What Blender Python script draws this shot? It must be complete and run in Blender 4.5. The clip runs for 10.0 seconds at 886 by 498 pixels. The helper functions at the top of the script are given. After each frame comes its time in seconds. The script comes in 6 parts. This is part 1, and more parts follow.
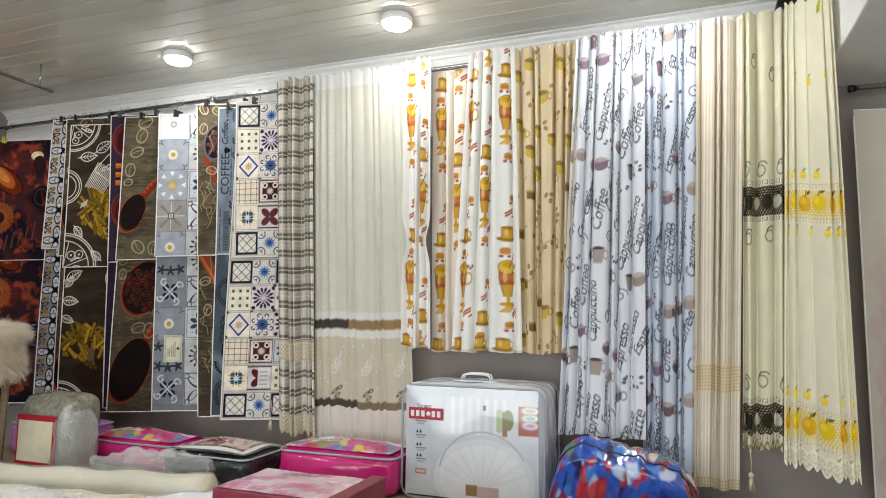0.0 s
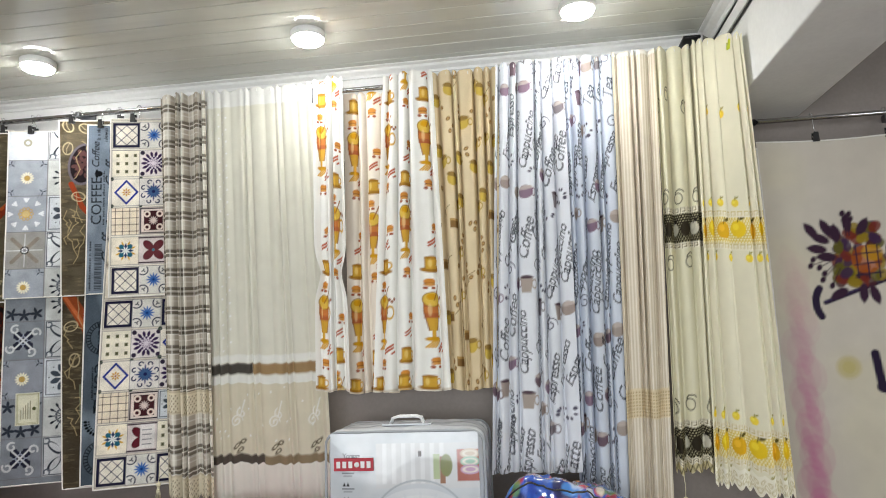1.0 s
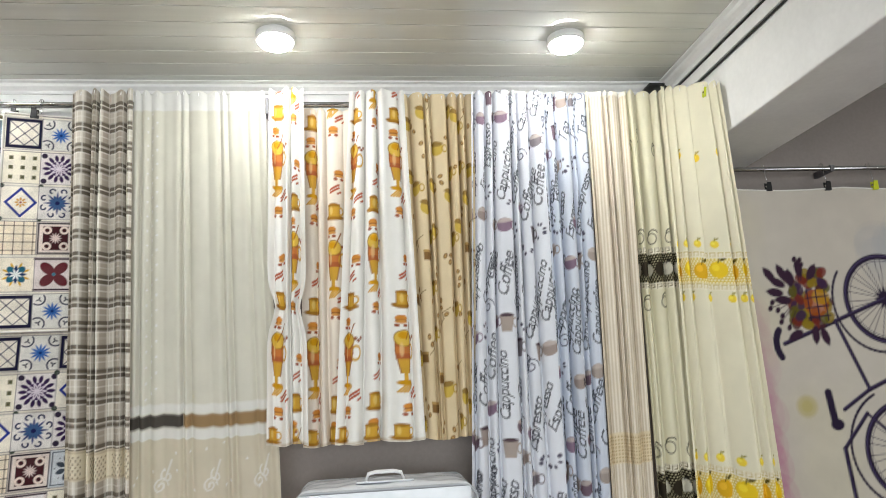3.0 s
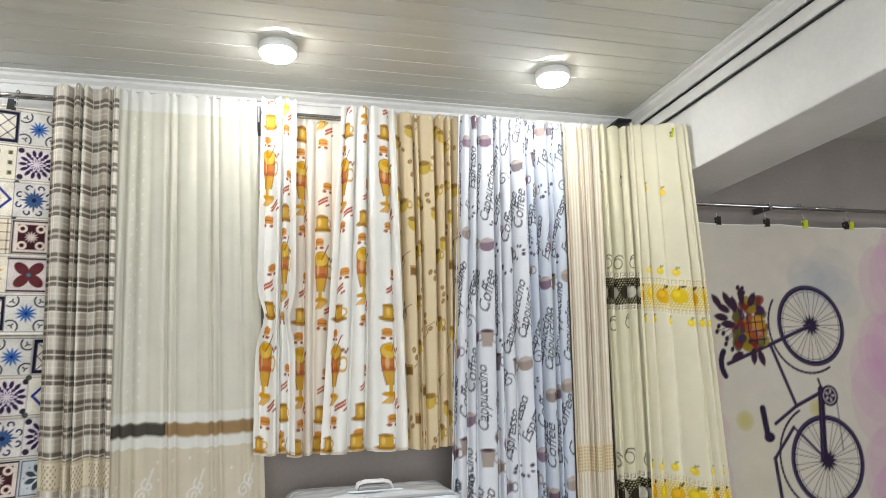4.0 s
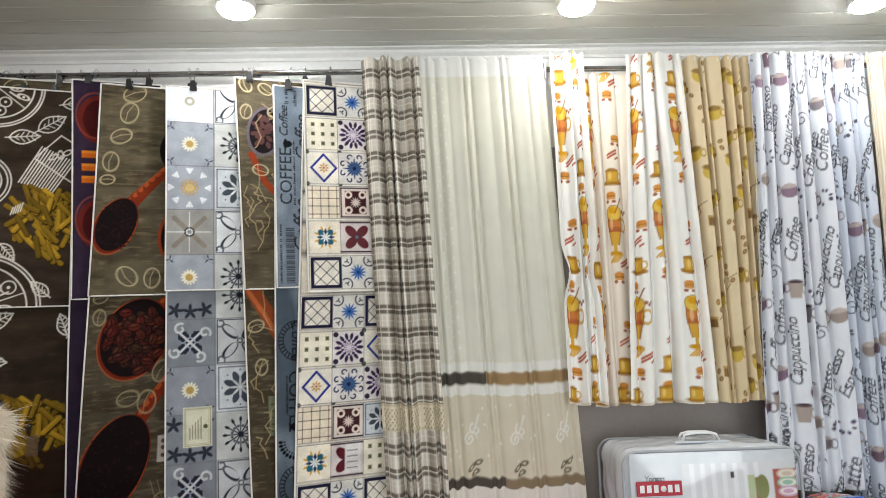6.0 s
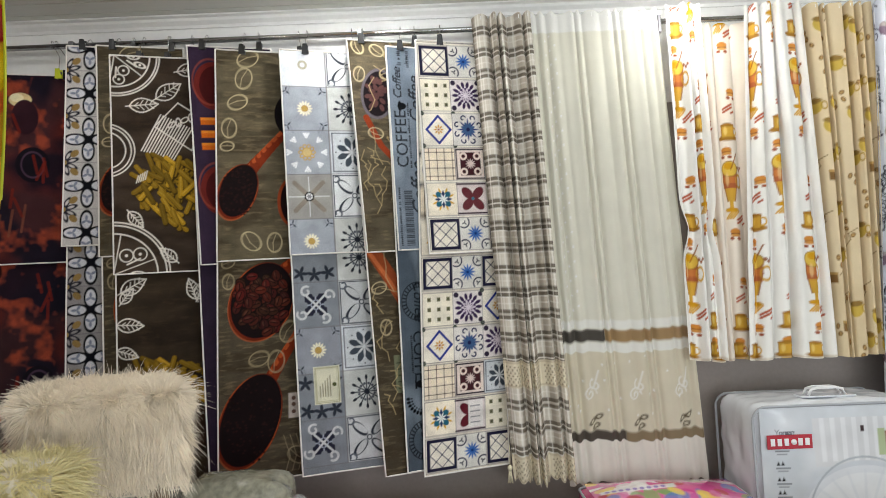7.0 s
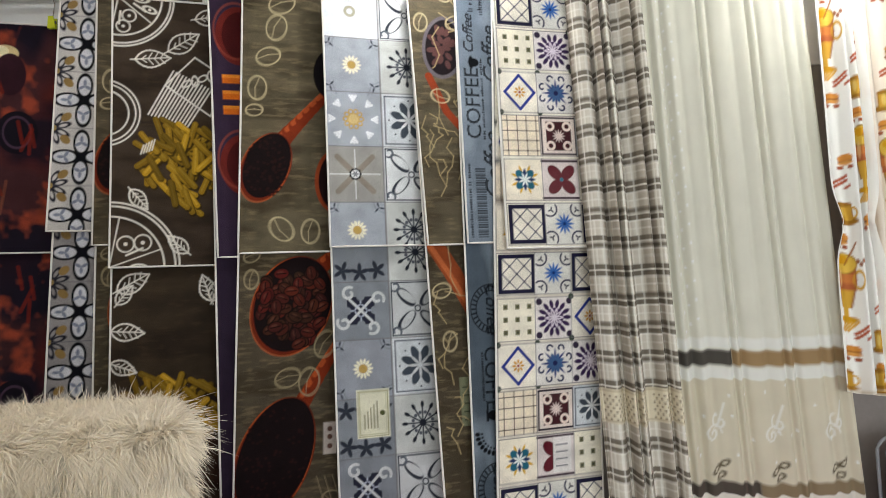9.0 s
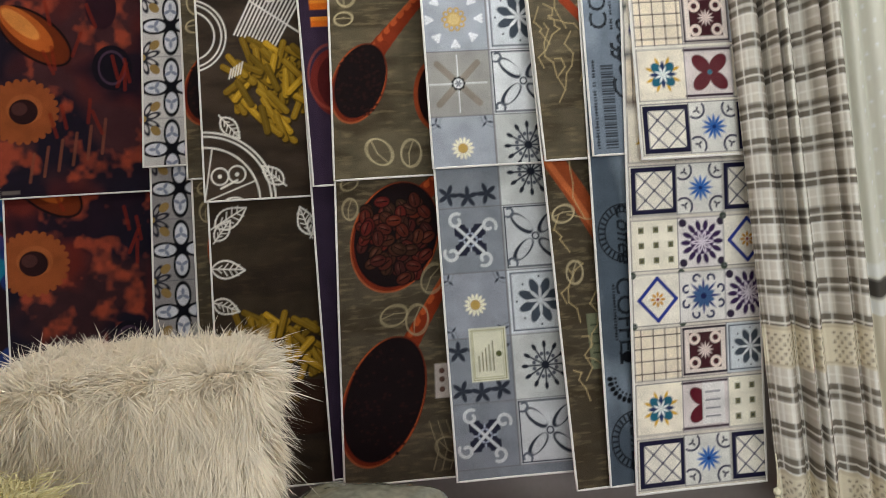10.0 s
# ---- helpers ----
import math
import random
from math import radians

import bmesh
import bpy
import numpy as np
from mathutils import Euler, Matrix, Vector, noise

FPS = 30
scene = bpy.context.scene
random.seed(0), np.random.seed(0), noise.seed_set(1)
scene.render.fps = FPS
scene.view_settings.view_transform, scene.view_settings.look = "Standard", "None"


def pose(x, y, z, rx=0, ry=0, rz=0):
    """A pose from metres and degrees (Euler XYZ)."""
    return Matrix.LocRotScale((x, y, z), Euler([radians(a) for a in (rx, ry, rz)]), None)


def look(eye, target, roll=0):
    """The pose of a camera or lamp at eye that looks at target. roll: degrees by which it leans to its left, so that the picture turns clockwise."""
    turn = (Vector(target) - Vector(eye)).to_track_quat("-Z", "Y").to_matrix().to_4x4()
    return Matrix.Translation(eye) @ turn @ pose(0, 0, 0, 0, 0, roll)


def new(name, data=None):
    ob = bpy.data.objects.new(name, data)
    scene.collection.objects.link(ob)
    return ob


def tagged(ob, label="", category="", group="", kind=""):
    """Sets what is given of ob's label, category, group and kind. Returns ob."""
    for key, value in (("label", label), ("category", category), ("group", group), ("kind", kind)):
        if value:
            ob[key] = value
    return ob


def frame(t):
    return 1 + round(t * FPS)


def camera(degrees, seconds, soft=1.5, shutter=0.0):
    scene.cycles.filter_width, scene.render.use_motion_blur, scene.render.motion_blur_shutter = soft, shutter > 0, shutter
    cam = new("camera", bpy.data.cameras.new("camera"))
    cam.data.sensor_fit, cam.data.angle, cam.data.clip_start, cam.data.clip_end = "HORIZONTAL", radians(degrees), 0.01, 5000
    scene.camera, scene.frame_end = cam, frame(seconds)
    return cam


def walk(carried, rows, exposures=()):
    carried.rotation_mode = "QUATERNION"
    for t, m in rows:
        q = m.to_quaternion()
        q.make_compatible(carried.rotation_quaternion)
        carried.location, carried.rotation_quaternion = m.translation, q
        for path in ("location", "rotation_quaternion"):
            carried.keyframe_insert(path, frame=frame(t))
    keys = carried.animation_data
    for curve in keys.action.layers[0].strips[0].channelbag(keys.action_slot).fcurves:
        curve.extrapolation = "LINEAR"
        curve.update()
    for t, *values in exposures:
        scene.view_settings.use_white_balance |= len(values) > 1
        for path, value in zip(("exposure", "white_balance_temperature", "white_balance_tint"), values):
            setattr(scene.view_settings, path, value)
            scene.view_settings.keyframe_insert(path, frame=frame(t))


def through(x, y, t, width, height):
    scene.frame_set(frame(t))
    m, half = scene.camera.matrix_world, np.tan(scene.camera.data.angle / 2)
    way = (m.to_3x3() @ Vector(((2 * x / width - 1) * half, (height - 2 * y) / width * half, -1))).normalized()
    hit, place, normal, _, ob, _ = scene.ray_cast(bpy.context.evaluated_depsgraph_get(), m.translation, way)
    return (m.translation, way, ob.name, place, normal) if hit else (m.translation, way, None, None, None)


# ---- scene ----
cam = camera(69.2, 10.0, soft=0.8)
PATH = [
    (0, (-0.25, -0.03, 1.419), (-0.95, 1.832, 1.627), 0.5),
    (0.5, (-0.436, 0.103, 1.489), (-1.063, 2.0, 1.59), -1.8),
    (1, (-0.647, 0.089, 1.46), (-0.913, 2.05, 1.752), -2.2),
    (1.5, (-0.816, 0.086, 1.443), (-0.877, 2.069, 1.697), -1.6),
    (2, (-0.951, 0.208, 1.418), (-0.736, 2.166, 1.761), -1.7),
    (2.5, (-1.132, 0.336, 1.398), (-0.904, 2.285, 1.785), -2.1),
    (2.7, (-1.209, 0.362, 1.419), (-1.034, 2.311, 1.83), -2.6),
    (3.8, (-1.61, 0.304, 1.514), (-1.139, 2.203, 1.929), -2.5),
    (4, (-1.703, 0.286, 1.525), (-1.21, 2.18, 1.937), -1.8),
    (4.5, (-1.832, 0.296, 1.554), (-1.344, 2.19, 1.972), -0.7),
    (5, (-2.035, 0.324, 1.562), (-1.633, 2.243, 1.956), -4.8),
    (5.5, (-2.245, 0.36, 1.518), (-2.14, 2.329, 1.852), -0.5),
    (5.7, (-2.314, 0.39, 1.524), (-2.224, 2.362, 1.845), -0.8),
    (6.8, (-2.898, 0.307, 1.586), (-2.88, 2.301, 1.741), -3.3),
    (7, (-2.929, 0.345, 1.607), (-2.937, 2.341, 1.74), -2.3),
    (7.5, (-3.04, 0.492, 1.605), (-3.092, 2.484, 1.777), -3.9),
    (8, (-3.068, 0.603, 1.63), (-3.184, 2.594, 1.775), -2.6),
    (8.5, (-3.114, 0.795, 1.612), (-3.152, 2.785, 1.807), -1.5),
    (9, (-3.175, 1.01, 1.569), (-3.235, 3.0, 1.755), -1.2),
    (9.5, (-3.224, 1.151, 1.542), (-3.465, 3.137, 1.534), 0.4),
    (10, (-3.196, 1.328, 1.515), (-3.624, 3.281, 1.541), -2.6),
]
walk(cam, [(t, look(eye, target, roll)) for t, eye, target, roll in PATH])

# ---- world and light ----
world = bpy.data.worlds.new("shop_world")
scene.world = world
world.use_nodes = True
world.node_tree.nodes["Background"].inputs[0].default_value = (0.75, 0.85, 1.0, 1)
world.node_tree.nodes["Background"].inputs[1].default_value = 0.15

# soft fill lamp added out of view behind the camera to brighten the goods
front = bpy.data.lights.new("south_fill", "AREA")
front.shape, front.size, front.size_y, front.energy, front.color = "RECTANGLE", 6.4, 2.4, 222.0, (0.93, 0.98, 1.0)
front_ob = new("south_fill", front)
front_ob.matrix_world = pose(-1.3, -3.35, 1.35, 90, 0, 0)

# ---- materials ----
def lin(c):
    """sRGB 0..255 to linear."""
    c = np.asarray(c, float) / 255
    return np.where(c <= 0.04045, c / 12.92, ((c + 0.055) / 1.055) ** 2.4)


def material(name, color=(200, 200, 200), rough=0.6, metal=0.0, vary=0.08, scale=6.0, bump=0.0, bump_scale=200.0, attr=False, sheen=0.0,
             see=0.0, grain=0.5, through=0.0, coat=0.0, spec=0.5, stretch=(1, 1, 1), by_object=0.0):
    m = bpy.data.materials.new(name)
    m.use_nodes = True
    n, l = m.node_tree.nodes, m.node_tree.links
    b = n["Principled BSDF"]
    b.inputs["Roughness"].default_value = rough
    b.inputs["Metallic"].default_value = metal
    b.inputs["Specular IOR Level"].default_value = spec
    b.inputs["Coat Weight"].default_value = coat
    b.inputs["Sheen Weight"].default_value = sheen
    tc = n.new("ShaderNodeTexCoord")
    mp = n.new("ShaderNodeMapping")
    mp.inputs["Scale"].default_value = stretch
    l.new(tc.outputs["Object"], mp.inputs["Vector"])
    if attr:
        src = n.new("ShaderNodeAttribute")
        src.attribute_name = "Col"
        base = src.outputs["Color"]
    else:
        src = n.new("ShaderNodeRGB")
        src.outputs[0].default_value = (*lin(color), 1)
        base = src.outputs[0]
    big, fine = n.new("ShaderNodeTexNoise"), n.new("ShaderNodeTexNoise")
    big.inputs["Scale"].default_value, big.inputs["Detail"].default_value = scale, 5
    fine.inputs["Scale"].default_value, fine.inputs["Detail"].default_value = bump_scale, 3
    l.new(mp.outputs[0], big.inputs["Vector"])
    l.new(mp.outputs[0], fine.inputs["Vector"])
    add = n.new("ShaderNodeMath")
    add.operation = "MULTIPLY_ADD"
    l.new(fine.outputs["Fac"], add.inputs[0])
    add.inputs[1].default_value = grain
    l.new(big.outputs["Fac"], add.inputs[2])
    rng = n.new("ShaderNodeMapRange")
    mid = 0.5 + 0.5 * grain
    rng.inputs["From Min"].default_value, rng.inputs["From Max"].default_value = mid - 0.3, mid + 0.3
    rng.inputs["To Min"].default_value, rng.inputs["To Max"].default_value = 1 - vary * 1.5, 1 + vary * 0.5
    l.new(add.outputs[0], rng.inputs["Value"])
    value = rng.outputs[0]
    if by_object:
        info, mul = n.new("ShaderNodeObjectInfo"), n.new("ShaderNodeMath")
        mul.operation = "MULTIPLY_ADD"
        l.new(info.outputs["Random"], mul.inputs[0])
        mul.inputs[1].default_value = by_object
        l.new(value, mul.inputs[2])
        value = mul.outputs[0]
    mix = n.new("ShaderNodeVectorMath")
    mix.operation = "SCALE"
    l.new(base, mix.inputs[0])
    l.new(value, mix.inputs["Scale"])
    l.new(mix.outputs[0], b.inputs["Base Color"])
    if bump:
        bp = n.new("ShaderNodeBump")
        bp.inputs["Strength"].default_value, bp.inputs["Distance"].default_value = bump, 0.002
        l.new(add.outputs[0], bp.inputs["Height"])
        l.new(bp.outputs[0], b.inputs["Normal"])
    out = n["Material Output"]
    last = b.outputs[0]
    if through:
        tr, ms = n.new("ShaderNodeBsdfTranslucent"), n.new("ShaderNodeMixShader")
        l.new(mix.outputs[0], tr.inputs["Color"])
        ms.inputs[0].default_value = through
        l.new(last, ms.inputs[1])
        l.new(tr.outputs[0], ms.inputs[2])
        last = ms.outputs[0]
    if see:
        tp, ms = n.new("ShaderNodeBsdfTransparent"), n.new("ShaderNodeMixShader")
        ms.inputs[0].default_value = see
        l.new(last, ms.inputs[1])
        l.new(tp.outputs[0], ms.inputs[2])
        last = ms.outputs[0]
    l.new(last, out.inputs["Surface"])
    return m


def glow(name, color, strength):
    m = bpy.data.materials.new(name)
    m.use_nodes = True
    b = m.node_tree.nodes["Principled BSDF"]
    b.inputs["Emission Color"].default_value = (*color, 1)
    b.inputs["Emission Strength"].default_value = strength
    return m


M_WALL = material("painted_plaster_grey", (150, 141, 136), 0.75, vary=0.1, scale=3, bump=0.15, bump_scale=60)
M_WHITE = material("white_paint", (240, 240, 238), 0.6, vary=0.06, scale=4, bump=0.1, bump_scale=40)
M_PVC = material("glossy_pvc_panel", (212, 213, 204), 0.08, vary=0.06, scale=2.5, spec=0.85, stretch=(0.3, 6, 1), bump=0.02, bump_scale=8)
M_GROOVE = material("panel_joint", (120, 118, 110), 0.5)
M_FLOOR = material("grey_floor", (120, 112, 105), 0.5, vary=0.15)
M_CHROME = material("chrome_tube", (190, 190, 192), 0.18, metal=1.0, vary=0.05)
M_BRACKET = material("satin_steel", (120, 120, 124), 0.45, metal=1.0, vary=0.05)
M_BLACK = material("black_plastic", (22, 22, 24), 0.4)
M_PRINT = material("printed_mat_pile", attr=True, rough=0.9, vary=0.2, scale=14, grain=1.1, bump=0.7, bump_scale=300, spec=0.17)
M_CLOTH = material("printed_curtain_cloth", attr=True, rough=0.85, vary=0.05, scale=9, bump=0.35, bump_scale=420, grain=0.9, through=0.11, spec=0.25)
M_SHEER = material("sheer_voile", attr=True, rough=0.8, vary=0.05, scale=9, bump=0.3, bump_scale=900, through=0.26, see=0.05, spec=0.2)
M_PIPING = material("white_overlock_piping", (236, 232, 226), 0.9, bump=0.6, bump_scale=500)
M_LED = glow("led_diffuser", (0.98, 0.98, 0.95), 112.0)


# ---- mesh helpers ----
def obj(name, verts, faces, mat, parent=None, label="", smooth=False):
    me = bpy.data.meshes.new(name)
    me.from_pydata([tuple(v) for v in verts], [], faces)
    me.materials.append(mat)
    if smooth:
        me.polygons.foreach_set("use_smooth", [True] * len(me.polygons))
    ob = new(name, me)
    if parent is not None:
        ob.parent = parent
    if label:
        ob["label"] = label
    return ob


def part(name, bm, mat, parent=None, label="", smooth=True):
    me = bpy.data.meshes.new(name)
    bm.to_mesh(me)
    bm.free()
    me.materials.append(mat)
    if smooth:
        me.polygons.foreach_set("use_smooth", [True] * len(me.polygons))
    ob = new(name, me)
    if parent is not None:
        ob.parent = parent
    if label:
        ob["label"] = label
    return ob


def box_bm(x0, x1, y0, y1, z0, z1, bevel=0.0, seg=2, bm=None):
    own = bm is None
    bm = bmesh.new() if own else bm
    r = bmesh.ops.create_cube(bm, size=1, matrix=Matrix.Translation(((x0 + x1) / 2, (y0 + y1) / 2, (z0 + z1) / 2)) @ Matrix.Diagonal((x1 - x0, y1 - y0, z1 - z0, 1)))
    if bevel:
        es = {e for v in r["verts"] for e in v.link_edges}
        bmesh.ops.bevel(bm, geom=list(es), offset=bevel, segments=seg, affect="EDGES", profile=0.5)
    return bm


def block(name, x0, x1, y0, y1, z0, z1, mat, parent=None, bevel=0.0, label=""):
    return part(name, box_bm(x0, x1, y0, y1, z0, z1, bevel), mat, parent, label, smooth=False)


def tube_bm(points, r, sides=8, closed=False, bm=None):
    """A tube along a polyline."""
    bm = bm or bmesh.new()
    pts = [Vector(p) for p in points]
    rings, n = [], len(pts)
    for i, p in enumerate(pts):
        a = pts[(i - 1) % n] if closed or i > 0 else p
        b = pts[(i + 1) % n] if closed or i < n - 1 else p
        d = (b - a).normalized()
        up = Vector((0, 0, 1)) if abs(d.z) < 0.9 else Vector((0, 1, 0))
        s = d.cross(up).normalized()
        t = s.cross(d)
        rings.append([bm.verts.new(p + r * (math.cos(k * math.tau / sides) * s + math.sin(k * math.tau / sides) * t)) for k in range(sides)])
    for i in range(n if closed else n - 1):
        q, w = rings[i], rings[(i + 1) % n]
        for k in range(sides):
            bm.faces.new((q[k], q[(k + 1) % sides], w[(k + 1) % sides], w[k]))
    if not closed:
        bm.faces.new(rings[0][::-1])
        bm.faces.new(rings[-1])
    return bm


def lathe_bm(profile, sides=32, centre=(0, 0, 0)):
    bm = bmesh.new()
    cx, cy, cz = centre
    rings = [[bm.verts.new((cx + r * math.cos(k * math.tau / sides), cy + r * math.sin(k * math.tau / sides), cz + z)) for k in range(sides)] for r, z in profile]
    for q, w in zip(rings, rings[1:]):
        for k in range(sides):
            bm.faces.new((q[k], q[(k + 1) % sides], w[(k + 1) % sides], w[k]))
    bm.faces.new(rings[0][::-1])
    bm.faces.new(rings[-1])
    bmesh.ops.recalc_face_normals(bm, faces=bm.faces)
    return bm


def empty(name):
    return new(name)


def sheet(name, P, colors, mat, parent=None, label=""):
    """A cloth sheet: P and colors are grids (rows, columns, 3)."""
    ny, nx, _ = P.shape
    me = bpy.data.meshes.new(name)
    idx = np.arange(ny * nx).reshape(ny, nx)
    quads = np.stack([idx[:-1, :-1], idx[:-1, 1:], idx[1:, 1:], idx[1:, :-1]], -1).reshape(-1, 4)
    me.vertices.add(ny * nx)
    me.vertices.foreach_set("co", P.astype(np.float32).ravel())
    me.loops.add(quads.size)
    me.loops.foreach_set("vertex_index", quads.astype(np.int32).ravel())
    me.polygons.add(len(quads))
    me.polygons.foreach_set("loop_start", np.arange(0, quads.size, 4, dtype=np.int32))
    me.polygons.foreach_set("use_smooth", np.ones(len(quads), bool))
    me.update(calc_edges=True)
    at = me.color_attributes.new("Col", "FLOAT_COLOR", "POINT")
    rgba = np.ones((ny * nx, 4), np.float32)
    rgba[:, :3] = colors.reshape(-1, 3)
    at.data.foreach_set("color", rgba.ravel())
    me.materials.append(mat)
    ob = new(name, me)
    if parent is not None:
        ob.parent = parent
    if label:
        ob["label"] = label
    return ob


# ---- prints: a small painter that colours the points of a cloth ----
GLYPHS = {}


def glyphs(text):
    """Triangles of a word in the built-in font, height about 1."""
    if text not in GLYPHS:
        cu = bpy.data.curves.new("word", "FONT")
        cu.body = text
        cu.resolution_u = 3
        ob = bpy.data.objects.new("word", cu)
        me = ob.to_mesh()
        me.calc_loop_triangles()
        co = np.array([v.co[:2] for v in me.vertices]).reshape(-1, 2)
        tri = np.array([t.vertices[:] for t in me.loop_triangles], int).reshape(-1, 3)
        ob.to_mesh_clear()
        bpy.data.objects.remove(ob)
        bpy.data.curves.remove(cu)
        GLYPHS[text] = co[tri] if len(tri) else np.zeros((0, 3, 2))
    return GLYPHS[text]


class Print:
    """Colours on a grid of points: u to the right, v up, in metres of cloth."""

    def __init__(self, us, vs, color, res):
        self.us, self.vs, self.res = np.asarray(us), np.asarray(vs), res
        self.a = np.tile(lin(color), (len(vs), len(us), 1))
        self.w, self.h = self.us[-1], self.vs[-1]
        self.rnd = random.Random(7)

    def cut(self, x0, x1, y0, y1):
        r = self.res
        i = slice(*np.searchsorted(self.us, (x0 - r, x1 + r)))
        j = slice(*np.searchsorted(self.vs, (y0 - r, y1 + r)))
        return i, j, self.us[None, i], self.vs[j, None]

    def put(self, i, j, d, color, alpha=1.0):
        m = (np.clip(0.5 - d / self.res, 0, 1) * alpha)[..., None]
        if m.size:
            self.a[j, i] = self.a[j, i] * (1 - m) + lin(color) * m

    def disc(self, x, y, rx, color, ry=None, turn=0, alpha=1.0, ring=0.0):
        ry = ry or rx
        R = max(rx, ry) + ring
        i, j, X, Y = self.cut(x - R, x + R, y - R, y + R)
        c, s = math.cos(turn), math.sin(turn)
        p, q = (X - x) * c + (Y - y) * s, -(X - x) * s + (Y - y) * c
        k = np.sqrt((p / rx) ** 2 + (q / ry) ** 2)
        d = (k - 1) * min(rx, ry)
        if ring:
            d = np.abs(d) - ring / 2
        self.put(i, j, d, color, alpha)

    def line(self, pts, wide, color, alpha=1.0):
        for (x0, y0), (x1, y1) in zip(pts, pts[1:]):
            i, j, X, Y = self.cut(min(x0, x1) - wide, max(x0, x1) + wide, min(y0, y1) - wide, max(y0, y1) + wide)
            dx, dy = x1 - x0, y1 - y0
            t = np.clip(((X - x0) * dx + (Y - y0) * dy) / (dx * dx + dy * dy + 1e-12), 0, 1)
            self.put(i, j, np.hypot(X - x0 - t * dx, Y - y0 - t * dy) - wide / 2, color, alpha)

    def rect(self, x0, x1, y0, y1, color, alpha=1.0):
        i, j, X, Y = self.cut(x0, x1, y0, y1)
        self.put(i, j, np.maximum(np.maximum(x0 - X, X - x1), np.maximum(y0 - Y, Y - y1)), color, alpha)

    def border(self, x0, x1, y0, y1, wide, color):
        self.line([(x0, y0), (x1, y0), (x1, y1), (x0, y1), (x0, y0)], wide, color)

    def poly(self, pts, color, alpha=1.0):
        """A convex polygon, anticlockwise."""
        xs, ys = [p[0] for p in pts], [p[1] for p in pts]
        i, j, X, Y = self.cut(min(xs), max(xs), min(ys), max(ys))
        d = np.full(np.broadcast(X, Y).shape, -1.0)
        for (x0, y0), (x1, y1) in zip(pts, pts[1:] + pts[:1]):
            k = math.hypot(x1 - x0, y1 - y0) or 1
            d = np.maximum(d, ((X - x0) * (y1 - y0) - (Y - y0) * (x1 - x0)) / k)
        self.put(i, j, d, color, alpha)

    def petals(self, x, y, n, r, wide, color, inner=0.15, turn=0.0, ring=0.0, alpha=1.0):
        for k in range(n):
            a = turn + k * math.tau / n
            m = (1 + inner) / 2 * r
            self.disc(x + m * math.cos(a), y + m * math.sin(a), (1 - inner) / 2 * r, color, wide / 2, a, alpha, ring)

    def arc(self, x, y, r, a0, a1, wide, color, n=12, curl=0.0):
        pts = []
        for k in range(n + 1):
            t = k / n
            a, rr = a0 + (a1 - a0) * t, r * (1 - curl * t)
            pts.append((x + rr * math.cos(a), y + rr * math.sin(a)))
        self.line(pts, wide, color)

    def word(self, text, x, y, size, turn=0.0, color=(40, 40, 45), slant=0.0, alpha=1.0):
        T = glyphs(text) * size
        if not len(T):
            return
        T = T.copy()
        T[..., 0] += slant * T[..., 1]
        c, s = math.cos(turn), math.sin(turn)
        T = np.stack([x + T[..., 0] * c - T[..., 1] * s, y + T[..., 0] * s + T[..., 1] * c], -1)
        for t in T:
            a, b, q = t
            if (b[0] - a[0]) * (q[1] - a[1]) - (b[1] - a[1]) * (q[0] - a[0]) < 0:
                t = t[::-1]
            # grown a little so that thin strokes survive
            i, j, X, Y = self.cut(t[:, 0].min(), t[:, 0].max(), t[:, 1].min(), t[:, 1].max())
            d = None
            for k in range(3):
                (x0, y0), (x1, y1) = t[k], t[(k + 1) % 3]
                n = math.hypot(x1 - x0, y1 - y0) or 1
                e = ((X - x0) * (y1 - y0) - (Y - y0) * (x1 - x0)) / n
                d = e if d is None else np.maximum(d, e)
            self.put(i, j, d, color, alpha)

    def blotch(self, color, scale, low, high, alpha=1.0, seed=0, stretch=1.0):
        """Soft irregular patches of a colour over all."""
        g = np.random.RandomState(seed)
        v = np.zeros(self.a.shape[:2])
        for octave in range(3):
            k = 2 ** octave / scale
            nx, ny = int(self.w * k) + 3, int(self.h * k / stretch) + 3
            grid = g.rand(ny, nx)
            fx, fy = self.us * k, self.vs * k / stretch
            ix, iy = fx.astype(int), fy.astype(int)
            tx, ty = fx - ix, fy - iy
            tx, ty = (tx * tx * (3 - 2 * tx))[None], (ty * ty * (3 - 2 * ty))[:, None]
            G = lambda a, b: grid[np.minimum(iy + b, ny - 1)][:, np.minimum(ix + a, nx - 1)]
            v += ((G(0, 0) * (1 - tx) + G(1, 0) * tx) * (1 - ty) + (G(0, 1) * (1 - tx) + G(1, 1) * tx) * ty) / 2 ** octave
        v /= 1.75
        m = (np.clip((v - low) / (high - low), 0, 1) * alpha)[..., None]
        self.a = self.a * (1 - m) + lin(color) * m


